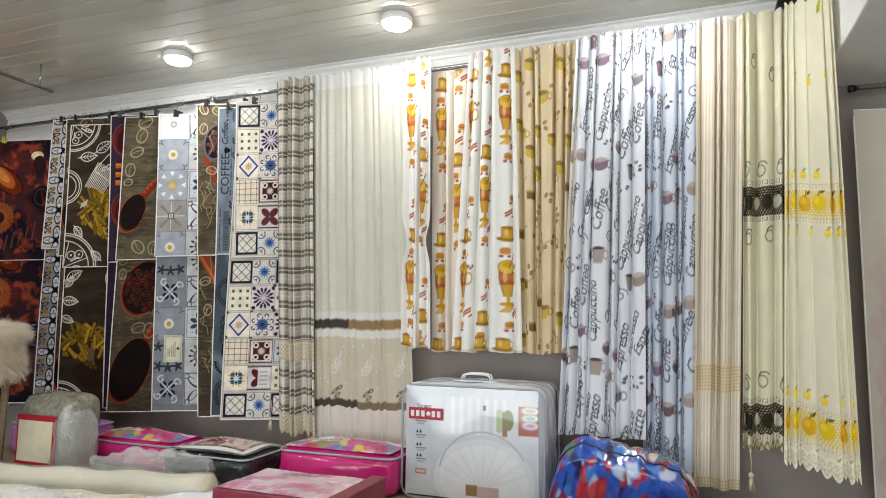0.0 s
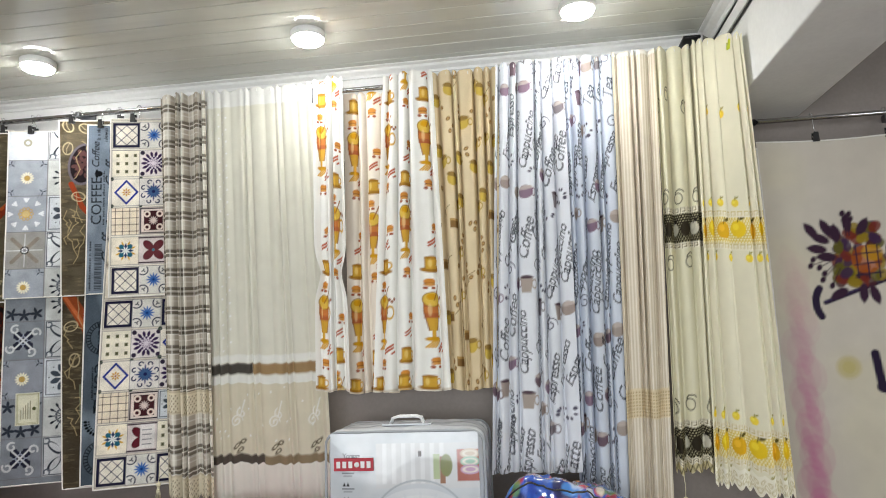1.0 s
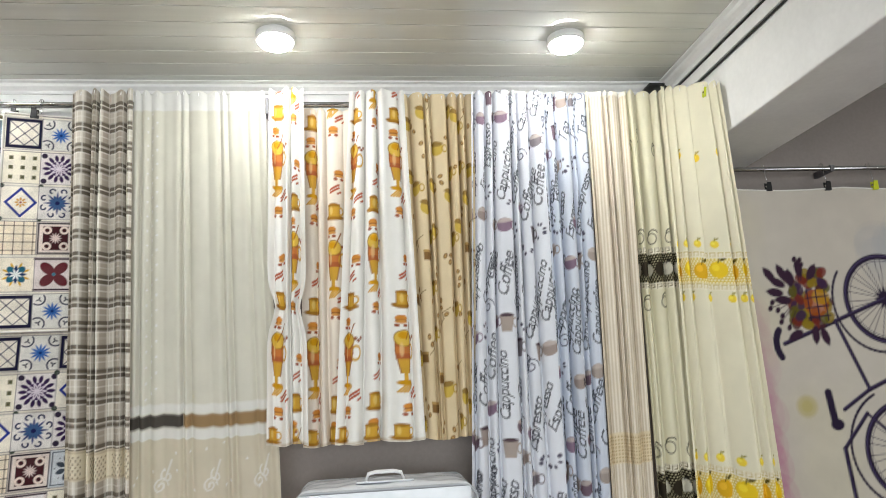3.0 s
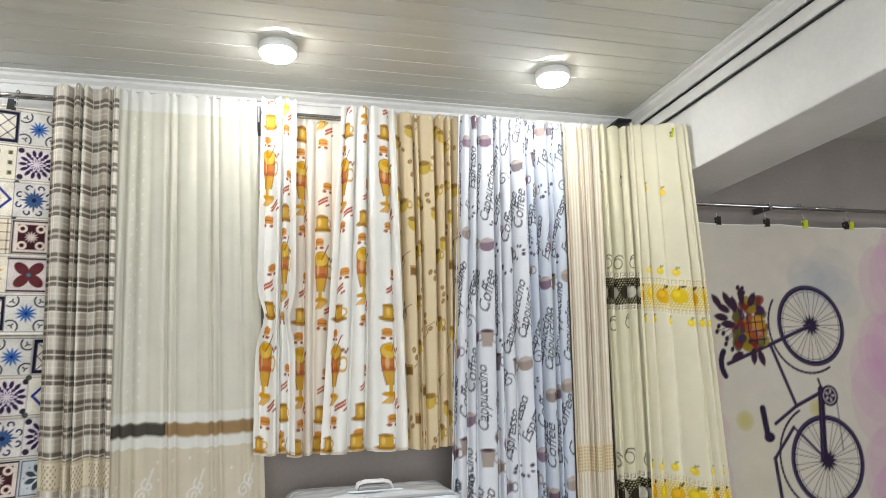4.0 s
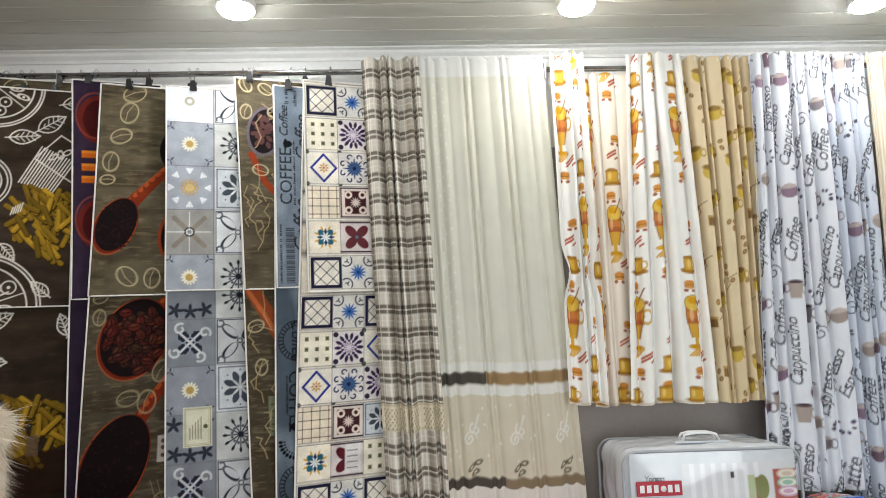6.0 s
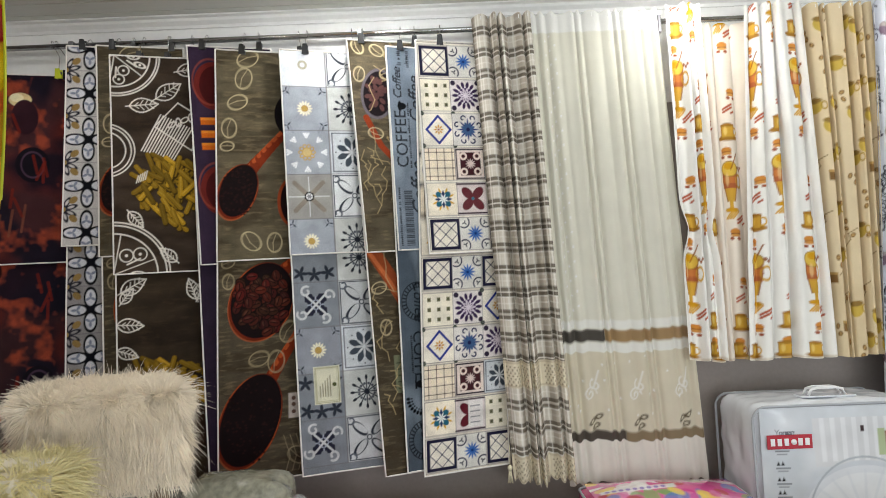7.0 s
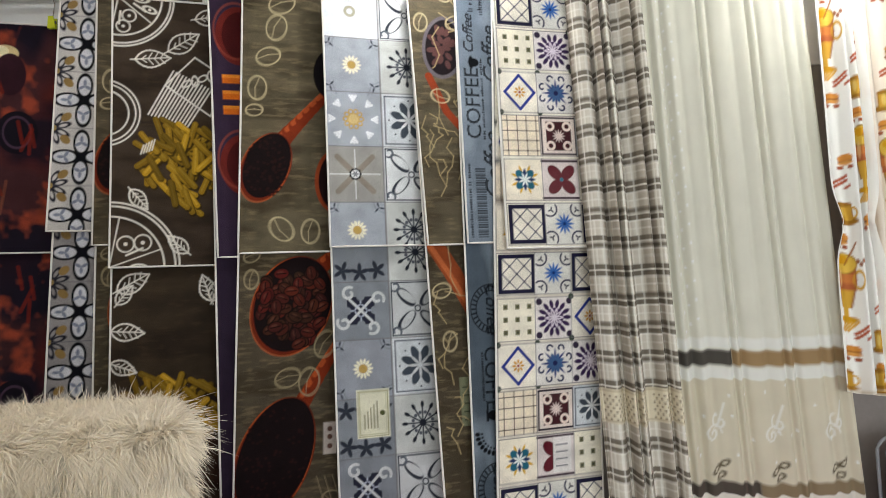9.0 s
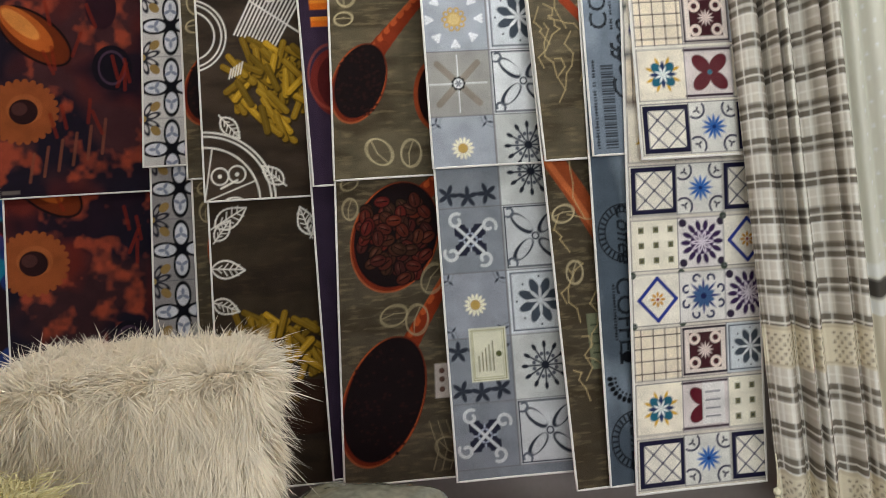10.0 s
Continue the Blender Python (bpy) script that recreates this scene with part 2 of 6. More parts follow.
def folded(name, mat, xt, xb, z, y, folds, amp, color, draw, parent, label="", res=0.0046, seed=1, ybot=None, pinch=None, hem=0.0, flat_top=0.45, scallop=0.0, sharp=0.5, swing=(0.0, 0.0), tab=0.013):
    """A hanging cloth with soft folds. xt, xb: left and right edge at the top and bottom; z: top, bottom."""
    g = random.Random(seed)
    n = max(60, int(folds * 48))
    s = np.linspace(0, 1, n)
    ph = [g.uniform(0, 6.28) for _ in range(6)]
    warp = s + 0.25 / folds * np.sin(2 * np.pi * folds / 2.7 * s + ph[0]) + 0.12 / folds * np.sin(2 * np.pi * folds / 1.6 * s + ph[1])
    base = 2 * np.abs(np.sin(np.pi * folds * warp + ph[2])) ** sharp - 1
    size = 0.78 + 0.22 * np.sin(2 * np.pi * folds / 3.1 * s + ph[3])
    prof = base * size
    rough_w = math.hypot(xt[1] - xt[0], swing[0])
    u = np.r_[0, np.cumsum(np.hypot(np.diff(s) * rough_w, np.diff(prof) * amp))]
    m = max(24, int(u[-1] / res))
    uu = np.linspace(0, u[-1], m)
    s2 = np.interp(uu, u, s)
    rows = max(30, int((z[0] - z[1]) / (res * 1.35)))
    h = np.linspace(0, 1, rows)[:, None]          # 0 at the hem, 1 at the top
    k = (1 - h)
    P = np.zeros((rows, m, 3))
    warp2 = np.interp(s2, s, prof)[None]
    drift = 0.18 * np.sin(3.1 * h + ph[4])
    second = np.interp(np.clip(s2[None] + drift / folds * k, 0, 1), s, prof)
    mixd = warp2 * (1 - k * 0.6) + second * k * 0.6
    A = amp * (flat_top + (1 - flat_top) * np.clip(k * 3.0, 0, 1) ** 0.7)
    x0, x1 = xt[0] + (xb[0] - xt[0]) * k, xt[1] + (xb[1] - xt[1]) * k
    if pinch:
        zc, tight, wide, to = pinch
        zz = z[1] + (z[0] - z[1]) * h
        w = np.exp(-((zz - zc) / wide) ** 2) * np.where(zz > zc, 1, 0.9)
        mid = x0 + (x1 - x0) * to
        x0, x1 = x0 + (mid - x0) * tight * w, x1 + (mid - x1) * tight * w
    y1 = y if ybot is None else y + (ybot - y) * k
    P[..., 0] = x0 + (x1 - x0) * s2[None]
    P[..., 1] = y1 - A * mixd + swing[0] * s2[None]
    sag = hem * (0.5 - 0.5 * mixd) * k + 0.006 * np.sin(9 * s2[None] + ph[5])
    P[..., 2] = z[1] + (z[0] - z[1]) * h + sag * k
    P[..., 2] += swing[1] * s2[None] * h + tab * warp2 * np.clip(h * 26 - 25, 0, 1)
    if scallop:
        P[..., 2] += scallop * (1 - np.abs(np.sin(uu[None] * np.pi / 0.055))) * np.clip(k * 12 - 11, 0, 1)
    c = Print(uu, np.linspace(0, z[0] - z[1], rows), color, res * 1.1)
    c.pitch = u[-1] / folds
    draw(c)
    # hooks that hold the heading to the rod
    front = [j for j in range(2, m - 2) if warp2[0, j] > warp2[0, j - 1] and warp2[0, j] >= warp2[0, j + 1]]
    for j in front:
        x, yy, zz = P[-1, j]
        pts = [(x, yy + 0.012 + 0.014 * math.cos(a), zz - 0.022 + 0.020 * math.sin(a)) for a in np.linspace(0, math.tau, 10)[:-1]]
        part("hook", tube_bm(pts, 0.0022, 5, closed=True), M_WHITE, parent, "white plastic hook")
    return sheet(name, P, c.a, mat, parent, label)


# ---- the room ----
CEIL, WALL = 3.10, 3.66
WEST, EAST, SOUTH = -5.6, 3.6, -3.4


def setting(ob, label, category):
    return tagged(ob, label, category, kind="structure")


setting(block("floor", WEST - 0.2, EAST + 0.2, SOUTH - 0.2, WALL + 0.2, -0.12, 0, M_FLOOR), "plain grey shop floor under the goods", "floor")
setting(block("wall_north", WEST - 0.2, EAST + 0.2, WALL, WALL + 0.2, 0, 3.4, M_WALL), "grey-beige painted plaster wall behind the curtains", "wall")
setting(block("wall_west", WEST - 0.2, WEST, SOUTH, WALL, 0, 3.4, M_WALL), "plain grey painted side wall of the shop", "wall")
setting(block("wall_east", EAST, EAST + 0.2, SOUTH, WALL, 0, 3.4, M_WALL), "plain grey painted side wall of the shop", "wall")
# unseen south side: an assumed wide opening under a lintel, around the added fill lamp
setting(block("wall_south", WEST - 0.2, EAST + 0.2, SOUTH - 0.2, SOUTH, 2.6, 3.4, M_WALL), "plain grey lintel above an assumed opening, unseen", "wall")
setting(block("wall_south_pier", WEST - 0.2, -4.6, SOUTH - 0.2, SOUTH, 0, 2.6, M_WALL), "plain grey pier beside an assumed opening, unseen", "wall")
setting(block("wall_south_pier", 2.0, EAST + 0.2, SOUTH - 0.2, SOUTH, 0, 2.6, M_WALL), "plain grey pier beside an assumed opening, unseen", "wall")
# white strip of wall above the rods
setting(block("trim", WEST, 0.40, WALL - 0.012, WALL - 0.001, 2.55, 3.045, M_WHITE), "white painted wall band above the curtain rods", "wall band")


def ceiling():
    bm = bmesh.new()
    wide, y = 0.125, WALL
    while y > SOUTH:
        y0 = max(y - wide, SOUTH)
        box_bm(WEST, 0.40, y0 + 0.0045, y, CEIL, CEIL + 0.012, 0.0028, 2, bm)
        box_bm(0.84, EAST, y0 + 0.004, y, CEIL, CEIL + 0.012, 0.0022, 1, bm)
        y = y0
    ob = part("ceiling", bm, M_PVC, smooth=False)
    setting(ob, "glossy grey-white plastic plank ceiling with narrow joints", "ceiling")
    setting(block("ceiling_slab", WEST - 0.2, EAST + 0.2, SOUTH - 0.2, WALL + 0.2, CEIL + 0.014, CEIL + 0.3, M_GROOVE), "plain slab above the ceiling planks", "ceiling")


ceiling()
setting(block("beam", 0.418, 0.83, SOUTH, WALL - 0.002, 2.60, CEIL + 0.01, M_WHITE, bevel=0.008), "white painted concrete beam crossing the ceiling", "beam")


def crown(name, pts_profile, along, label):
    """A moulding swept along x or y."""
    axis, a, b = along
    bm = bmesh.new()
    ends = []
    for q in (a, b):
        ends.append([bm.verts.new((q, p, z) if axis == "x" else (p, q, z)) for p, z in pts_profile])
    n = len(pts_profile)
    for k in range(n):
        bm.faces.new((ends[0][k], ends[0][(k + 1) % n], ends[1][(k + 1) % n], ends[1][k]))
    bm.faces.new(ends[0])
    bm.faces.new(ends[1][::-1])
    bmesh.ops.recalc_face_normals(bm, faces=bm.faces)
    return setting(part(name, bm, M_WHITE, smooth=False), label, "moulding")


W = WALL - 0.013
crown("crown_moulding", [(W, 3.045), (W - 0.010, 3.045), (W - 0.014, 3.06), (W - 0.034, 3.075), (W - 0.040, 3.088), (W - 0.062, 3.092), (W - 0.064, CEIL - 0.001), (W, CEIL - 0.001)],
      ("x", WEST, 0.37), "white stepped plastic ceiling moulding along the wall")
crown("crown_moulding", [(0.417, 3.035), (0.398, 3.037), (0.392, 3.06), (0.368, 3.075), (0.360, 3.09), (0.338, 3.093), (0.336, CEIL - 0.001), (0.417, CEIL - 0.001)],
      ("y", SOUTH, W - 0.07), "white stepped plastic ceiling moulding along the beam")


def lamp(x, y):
    e = empty("ceiling_lamp")
    part("housing", lathe_bm([(0.086, 0.0), (0.090, -0.004), (0.090, -0.034), (0.086, -0.038), (0.080, -0.038)], 40, (x, y, CEIL - 0.0005)), M_WHITE, e, "white plastic rim")
    part("diffuser", lathe_bm([(0.079, -0.037), (0.079, -0.046), (0.074, -0.052), (0.05, -0.055), (0.01, -0.056)], 40, (x, y, CEIL - 0.0005)), M_LED, e, "glowing white round diffuser")
    return tagged(e, "round white surface-mounted LED lamp on the plank ceiling", "ceiling lamp", "LED lamps on the ceiling")


for lx in (-3.29, -1.73, -0.344):
    lamp(lx, 3.13)
# further lamps out of view, added to spread the light evenly
for ly in (1.0, -1.2):
    for lx in (-4.4, -2.6, -0.8):
        lamp(lx, ly)
for ly in (2.2, -0.6):
    lamp(2.2, ly)
# unseen extra lamp, added only to brighten the mats at the left
lamp(-4.75, 2.6)


# ---- what is printed on the cloths ----
def draw_plaid(c):
    rib = (98, 88, 75)
    u = 0.0
    while u < c.w:
        c.rect(u, u + 0.045, 0, c.h, (136, 122, 106), 0.55)
        c.rect(u + 0.068, u + 0.074, 0, c.h, (250, 248, 240), 0.7)
        c.rect(u + 0.094, u + 0.099, 0, c.h, (250, 248, 240), 0.6)
        u += 0.118
    v = 0.13
    while v < c.h:
        c.rect(0, c.w, v, v + 0.020, rib, 0.88)
        c.rect(0, c.w, v + 0.026, v + 0.046, rib, 0.88)
        c.rect(0, c.w, v + 0.020, v + 0.026, (236, 231, 219), 0.75)
        c.rect(0, c.w, v - 0.006, v - 0.001, (250, 247, 240), 0.6)
        c.rect(0, c.w, v + 0.074, v + 0.077, (250, 247, 240), 0.6)
        v += 0.108
    u = 0.0
    while u < c.w:
        c.rect(u + 0.052, u + 0.057, 0, c.h, (246, 243, 234), 0.75)
        c.rect(u + 0.100, u + 0.105, 0, c.h, (246, 243, 234), 0.75)
        u += 0.118
    for v0, v1 in ((0.45, 0.575), (0.0, 0.125)):
        c.rect(0, c.w, v0, v1, (226, 216, 192))
        u, k = 0.01, 0
        while u < c.w:
            for n in range(int((v1 - v0) / 0.014) - 1):
                if (k + n) % 2 and not (k % 11 < 3):
                    c.disc(u, v0 + 0.014 * (n + 1), 0.0045, (128, 112, 90), alpha=0.85)
            u += 0.012
            k += 1
        c.rect(0, c.w, v0 + 0.002, v0 + 0.008, (190, 176, 148))
        c.rect(0, c.w, v1 - 0.009, v1 - 0.003, (190, 176, 148))


def draw_sheer(c):
    third = c.w * 0.36
    c.rect(0, c.w, c.h - 0.10, c.h, (248, 248, 244), 0.9)
    c.rect(0, c.w, 0.62, 0.665, (250, 250, 244), 0.9)
    c.rect(0, c.w, 0.735, 0.775, (250, 250, 244), 0.9)
    c.rect(0, third, 0.672, 0.728, (84, 80, 74))
    c.rect(third, c.w, 0.672, 0.728, (172, 142, 102))
    c.rect(0, c.w, 0.0, 0.62, (226, 216, 190), 0.75)
    c.rect(0, third * 1.3, 0.20, 0.245, (90, 82, 74))
    c.rect(third * 1.3, c.w, 0.20, 0.245, (150, 132, 104))
    c.rect(0, c.w, 0, 0.2, (246, 242, 232), 0.9)
    for k in range(60):
        c.disc(0.10 + 0.03 * (k % 3), 0.8 + k * 0.024, 0.005, (255, 255, 255))
    for k in range(24):
        c.disc(c.rnd.uniform(0, c.w), c.rnd.uniform(0.3, 0.62), 0.005, (255, 255, 252))
    for x in np.arange(0.18, c.w, 0.26):
        c.arc(x, 0.42, 0.035, 0, 9.4, 0.006, (250, 248, 240), 30, 0.85)
        c.arc(x + 0.03, 0.46, 0.03, 2, 8.4, 0.006, (250, 248, 240), 24, 0.8)
        c.line([(x + 0.02, 0.44), (x + 0.05, 0.53)], 0.008, (250, 248, 240))
        for a, b in ((0.0, 0.29), (0.035, 0.31), (0.018, 0.265)):
            c.disc(x + a, b, 0.017, (96, 84, 62), 0.008, 0.6, ring=0.006)


AMBER, RUST, YOLK = (208, 162, 58), (178, 98, 56), (224, 188, 78)


def glass(c, x, y, s=1.0):
    c.poly([(x - 0.012 * s, y), (x + 0.012 * s, y), (x + 0.026 * s, y + 0.07 * s), (x - 0.026 * s, y + 0.07 * s)], AMBER)
    c.rect(x - 0.026 * s, x + 0.026 * s, y + 0.045 * s, y + 0.10 * s, RUST)
    c.rect(x - 0.027 * s, x + 0.027 * s, y + 0.062 * s, y + 0.085 * s, (206, 126, 62), 0.8)
    c.disc(x, y + 0.112 * s, 0.030 * s, YOLK, 0.026 * s)
    c.disc(x - 0.004, y + 0.122 * s, 0.016 * s, (214, 158, 20), 0.012 * s)
    c.disc(x + 0.036 * s, y + 0.07 * s, 0.014 * s, AMBER, 0.022 * s, ring=0.006)
    c.rect(x - 0.006 * s, x + 0.006 * s, y - 0.028 * s, y + 0.004, AMBER)
    c.disc(x, y - 0.03 * s, 0.024 * s, (204, 150, 20), 0.008 * s)
    for a in (-1, 1):
        c.line([(x + a * 0.013 * s, y), (x + a * 0.027 * s, y + 0.07 * s), (x + a * 0.027 * s, y + 0.10 * s)], 0.005, (150, 92, 40), 0.8)
    c.disc(x, y + 0.112 * s, 0.030 * s, (160, 118, 44), 0.026 * s, 0, 0.7, 0.005)
    c.disc(x - 0.010 * s, y + 0.075 * s, 0.006 * s, (236, 206, 150), 0.022 * s, 0, 0.6)
    c.line([(x + 0.006, y + 0.11 * s), (x + 0.03 * s, y + 0.165 * s)], 0.005, (150, 92, 40))
    for k in range(4):
        c.line([(x - 0.035 + 0.012 * k, y - 0.06 * s), (x + 0.012 * k, y - 0.035 * s)], 0.006, (214, 160, 40))


def cup(c, x, y, s=1.0, col=AMBER, dark=(164, 116, 36)):
    c.disc(x, y - 0.026 * s, 0.048 * s, dark, 0.012 * s)
    c.rect(x - 0.028 * s, x + 0.028 * s, y - 0.024 * s, y + 0.03 * s, col)
    c.disc(x, y + 0.03 * s, 0.029 * s, dark, 0.008 * s)
    c.border(x - 0.028 * s, x + 0.028 * s, y - 0.024 * s, y + 0.03 * s, 0.004, dark)
    c.disc(x - 0.010 * s, y + 0.004 * s, 0.008 * s, (238, 214, 130), 0.018 * s, 0, 0.6)
    c.disc(x + 0.034 * s, y + 0.002, 0.013 * s, col, 0.016 * s, ring=0.006)


def sticks(c, u, v):
    for q in (0, 0.016):
        c.line([(u - 0.03, v + q - 0.010), (u + 0.016, v + q + 0.016)], 0.009, (178, 86, 52))
    c.line([(u + 0.01, v - 0.014), (u + 0.026, v - 0.006)], 0.008, (178, 86, 52))


def burger(c, u, v):
    c.disc(u, v + 0.008, 0.026, (210, 140, 58), 0.015)
    c.rect(u - 0.024, u + 0.024, v - 0.006, v, (128, 66, 30))
    c.disc(u, v - 0.010, 0.024, (214, 152, 76), 0.007)
    c.disc(u - 0.02, v - 0.026, 0.010, (160, 84, 52), 0.007)
    c.disc(u + 0.016, v - 0.027, 0.010, (160, 84, 52), 0.007)


def draw_latte(c):
    p = 0.215
    for n, u in enumerate(np.arange(p * 0.3, c.w + p, p)):
        for rep in range(3):
            v = rep * 0.95 + (0.0, 0.47)[n % 2]
            for w in (v, v - 0.95):
                glass(c, u, w + 0.31, 1.45)
                burger(c, u + 0.01, w + 0.15)
                sticks(c, u + 0.055, w + 0.21)
                burger(c, u - 0.01, w + 0.56)
                cup(c, u + 0.005, w + 0.66, 1.15)
                sticks(c, u + 0.02, w + 0.77)
                burger(c, u + 0.04, w + 0.86)
                for q in range(3):
                    c.disc(u + 0.05 + 0.013 * q, w + 0.48 - 0.012 * (q % 2), 0.007, (150, 92, 60))
    c.rect(0, c.w, 0, 0.012, (206, 192, 166), 0.7)
    for u in np.arange(0.04, c.w, p):
        cup(c, u, 0.045, 1.0)


def draw_beans(c):
    c.blotch((208, 186, 146), 0.3, 0.45, 0.7, 0.5, 5)
    p = c.pitch / 2
    for n, u in enumerate(np.arange(p * 0.4, c.w, p)):
        v = c.rnd.uniform(0.0, 0.2)
        while v < c.h:
            r = c.rnd.random()
            if r < 0.30:
                c.disc(u, v, 0.040, (204, 174, 78), 0.038)
                c.disc(u, v + 0.026, 0.040, (150, 120, 62), 0.014)
                c.disc(u + 0.048, v, 0.014, (176, 142, 54), 0.018, ring=0.006)
            elif r < 0.42:
                c.rect(u - 0.035, u + 0.035, v - 0.026, v + 0.026, (134, 100, 56))
                c.rect(u - 0.035, u + 0.035, v + 0.014, v + 0.026, (186, 150, 90))
            else:
                for q in range(c.rnd.randrange(1, 4)):
                    x, y = u + c.rnd.uniform(-0.03, 0.03), v + 0.035 * q
                    c.disc(x, y, 0.015, (134, 100, 54), 0.011, c.rnd.uniform(0, 3))
                    c.disc(x, y, 0.009, (186, 150, 96), 0.005, c.rnd.uniform(0, 3))
                if c.rnd.random() < 0.4:
                    c.line([(u - 0.03, v - 0.05), (u, v - 0.02), (u - 0.01, v + 0.01), (u + 0.04, v + 0.03)], 0.004, (124, 94, 52))
            v += c.rnd.uniform(0.2, 0.36)


def draw_coffee(c):
    words = ("Cappuccino", "Espresso", "Latte", "Coffee", "Tea", "Espresso", "Cappuccino", "Coffee")
    p, k = c.pitch / 2, 0
    for n, u in enumerate(np.arange(p * 0.35, c.w, p)):
        v = c.rnd.uniform(-0.12, 0.1)
        while v < c.h:
            t = words[(k * 3 + n) % 8]
            size = 0.068 if len(t) > 6 else 0.082
            c.word(t, u + 0.02, v, size, radians(76 + c.rnd.uniform(-10, 16)), (34, 35, 48), 0.4, 0.95)
            v += 0.06 + 0.52 * size * len(t)
            x, y, r = u + c.rnd.uniform(-0.015, 0.02), v + 0.05, c.rnd.random()
            col = ((150, 132, 122), (124, 92, 116), (164, 148, 136), (112, 100, 106), (96, 62, 78))[c.rnd.randrange(5)]
            if r < 0.4:
                c.disc(x, y, 0.040, col, 0.036, 0.2, 0.9)
                c.disc(x, y + 0.022, 0.038, (198, 186, 180), 0.011, 0.1, 0.8)
                c.disc(x + 0.046, y, 0.015, col, 0.020, ring=0.005)
            elif r < 0.65:
                for q in range(8):
                    a = c.rnd.uniform(0, 6.28)
                    c.disc(x + 0.03 * math.cos(a), y + 0.035 * math.sin(a), 0.009, (84, 80, 98), 0.006, a)
            elif r < 0.8:
                c.poly([(x - 0.022, y - 0.045), (x + 0.022, y - 0.045), (x + 0.032, y + 0.035), (x - 0.032, y + 0.035)], col, 0.9)
                c.disc(x, y + 0.035, 0.032, (84, 66, 74), 0.009)
                c.disc(x + 0.04, y, 0.014, col, 0.022, ring=0.005)
            else:
                c.arc(x, y, 0.04, 0, 8, 0.005, (92, 92, 110), 22, 0.75)
            v += 0.17
            k += 1


def draw_beige(c):
    for u in np.arange(0, c.w, 0.017):
        c.rect(u, u + 0.007, 0, c.h, (204, 188, 162), 0.75)
        c.rect(u + 0.011, u + 0.0135, 0, c.h, (246, 240, 228), 0.8)
    for v0, v1 in ((0.46, 0.60), (0.0, 0.05)):
        c.rect(0, c.w, v0, v1, (230, 214, 180))
        for u in np.arange(0, c.w, 0.016):
            for v in np.arange(v0 + 0.01, v1 - 0.005, 0.016):
                c.disc(u, v, 0.0045, (186, 162, 122))
    c.rect(0, c.w, c.h - 0.02, c.h, (250, 246, 236))


def net(c, v0, v1, dark, light, r=0.0048):
    c.rect(0, c.w, v0, v1, dark)
    k = 0
    for v in np.arange(v0 + 0.006, v1, 0.013):
        for u in np.arange(0.008 * (k % 2), c.w, 0.016):
            c.disc(u, v, r, light)
        k += 1


def greek(c, v, col):
    c.rect(0, c.w, v, v + 0.032, (240, 234, 214))
    for u in np.arange(0.01, c.w, 0.036):
        c.line([(u, v + 0.006), (u, v + 0.026), (u + 0.022, v + 0.026), (u + 0.022, v + 0.011), (u + 0.010, v + 0.011)], 0.004, col)


def apple(c, x, y, r, col, line):
    c.disc(x, y, r, col)
    c.disc(x - r * 0.3, y + r * 0.25, r * 0.4, tuple(min(255, q + 30) for q in col), alpha=0.6)
    c.line([(x, y + r * 0.8), (x + r * 0.2, y + r * 1.5)], 0.005, line)
    c.disc(x + r * 0.6, y + r * 1.3, r * 0.45, line, r * 0.2, 0.5)


def draw_blackband(c):
    for v in (1.13, 0.07):
        net(c, v, v + 0.15, (38, 32, 22), (196, 188, 150), 0.0036)
        for u in np.arange(0.05, c.w, 0.16):
            apple(c, u, v + 0.07, 0.034, (206, 202, 184), (30, 26, 20))
            c.disc(u + 0.075, v + 0.07, 0.03, (48, 42, 30), 0.04)
        greek(c, v + 0.15, (112, 98, 60))
        greek(c, v - 0.032, (112, 98, 60))
    for k, (u, v) in enumerate(((0.06, 1.86), (0.17, 1.92), (0.32, 1.84), (0.44, 1.90), (0.1, 1.36), (0.25, 1.36), (0.4, 1.36), (0.12, 1.02), (0.3, 1.03), (0.1, 0.31), (0.26, 0.33), (0.42, 0.31))):
        c.disc(u, v, 0.024, (70, 68, 52), 0.028, ring=0.005)
        c.arc(u + 0.008, v + 0.02, 0.026, 0.4, 3, 0.005, (70, 68, 52))
    c.rect(0, c.w, 0, 0.04, (216, 204, 160))
    k = 0
    for u in np.arange(0, c.w, 0.03):
        c.line([(u, 0.0), (u + 0.015, 0.04), (u + 0.03, 0.0)], 0.005, (74, 64, 40))


def draw_lemon(c):
    for v in (1.17, 0.14):
        net(c, v, v + 0.13, (222, 196, 96), (246, 240, 200))
        for n, u in enumerate(np.arange(0.05, c.w, 0.105)):
            apple(c, u, v + 0.062 + 0.01 * (n % 2), 0.042, (238, 204, 40) if n % 2 else (226, 176, 32), (92, 80, 20))
        greek(c, v + 0.13, (204, 186, 120))
        greek(c, v - 0.032, (204, 186, 120))
        for u in np.arange(0.03, c.w, 0.11):
            apple(c, u, v + 0.20, 0.020, (240, 214, 70), (150, 140, 40))
            apple(c, u + 0.05, v - 0.07, 0.020, (240, 214, 70), (150, 140, 40))
    for u in np.arange(0.06, c.w, 0.13):
        apple(c, u, 1.83 + 0.02 * (int(u * 100) % 2), 0.022, (240, 208, 60), (170, 150, 40))
    c.rect(0, c.w, 0, 0.09, (244, 240, 222))
    for u in np.arange(0, c.w, 0.03):
        c.disc(u, 0.03, 0.011, (206, 194, 150), ring=0.005)
        c.disc(u + 0.015, 0.06, 0.008, (206, 194, 150), ring=0.005)


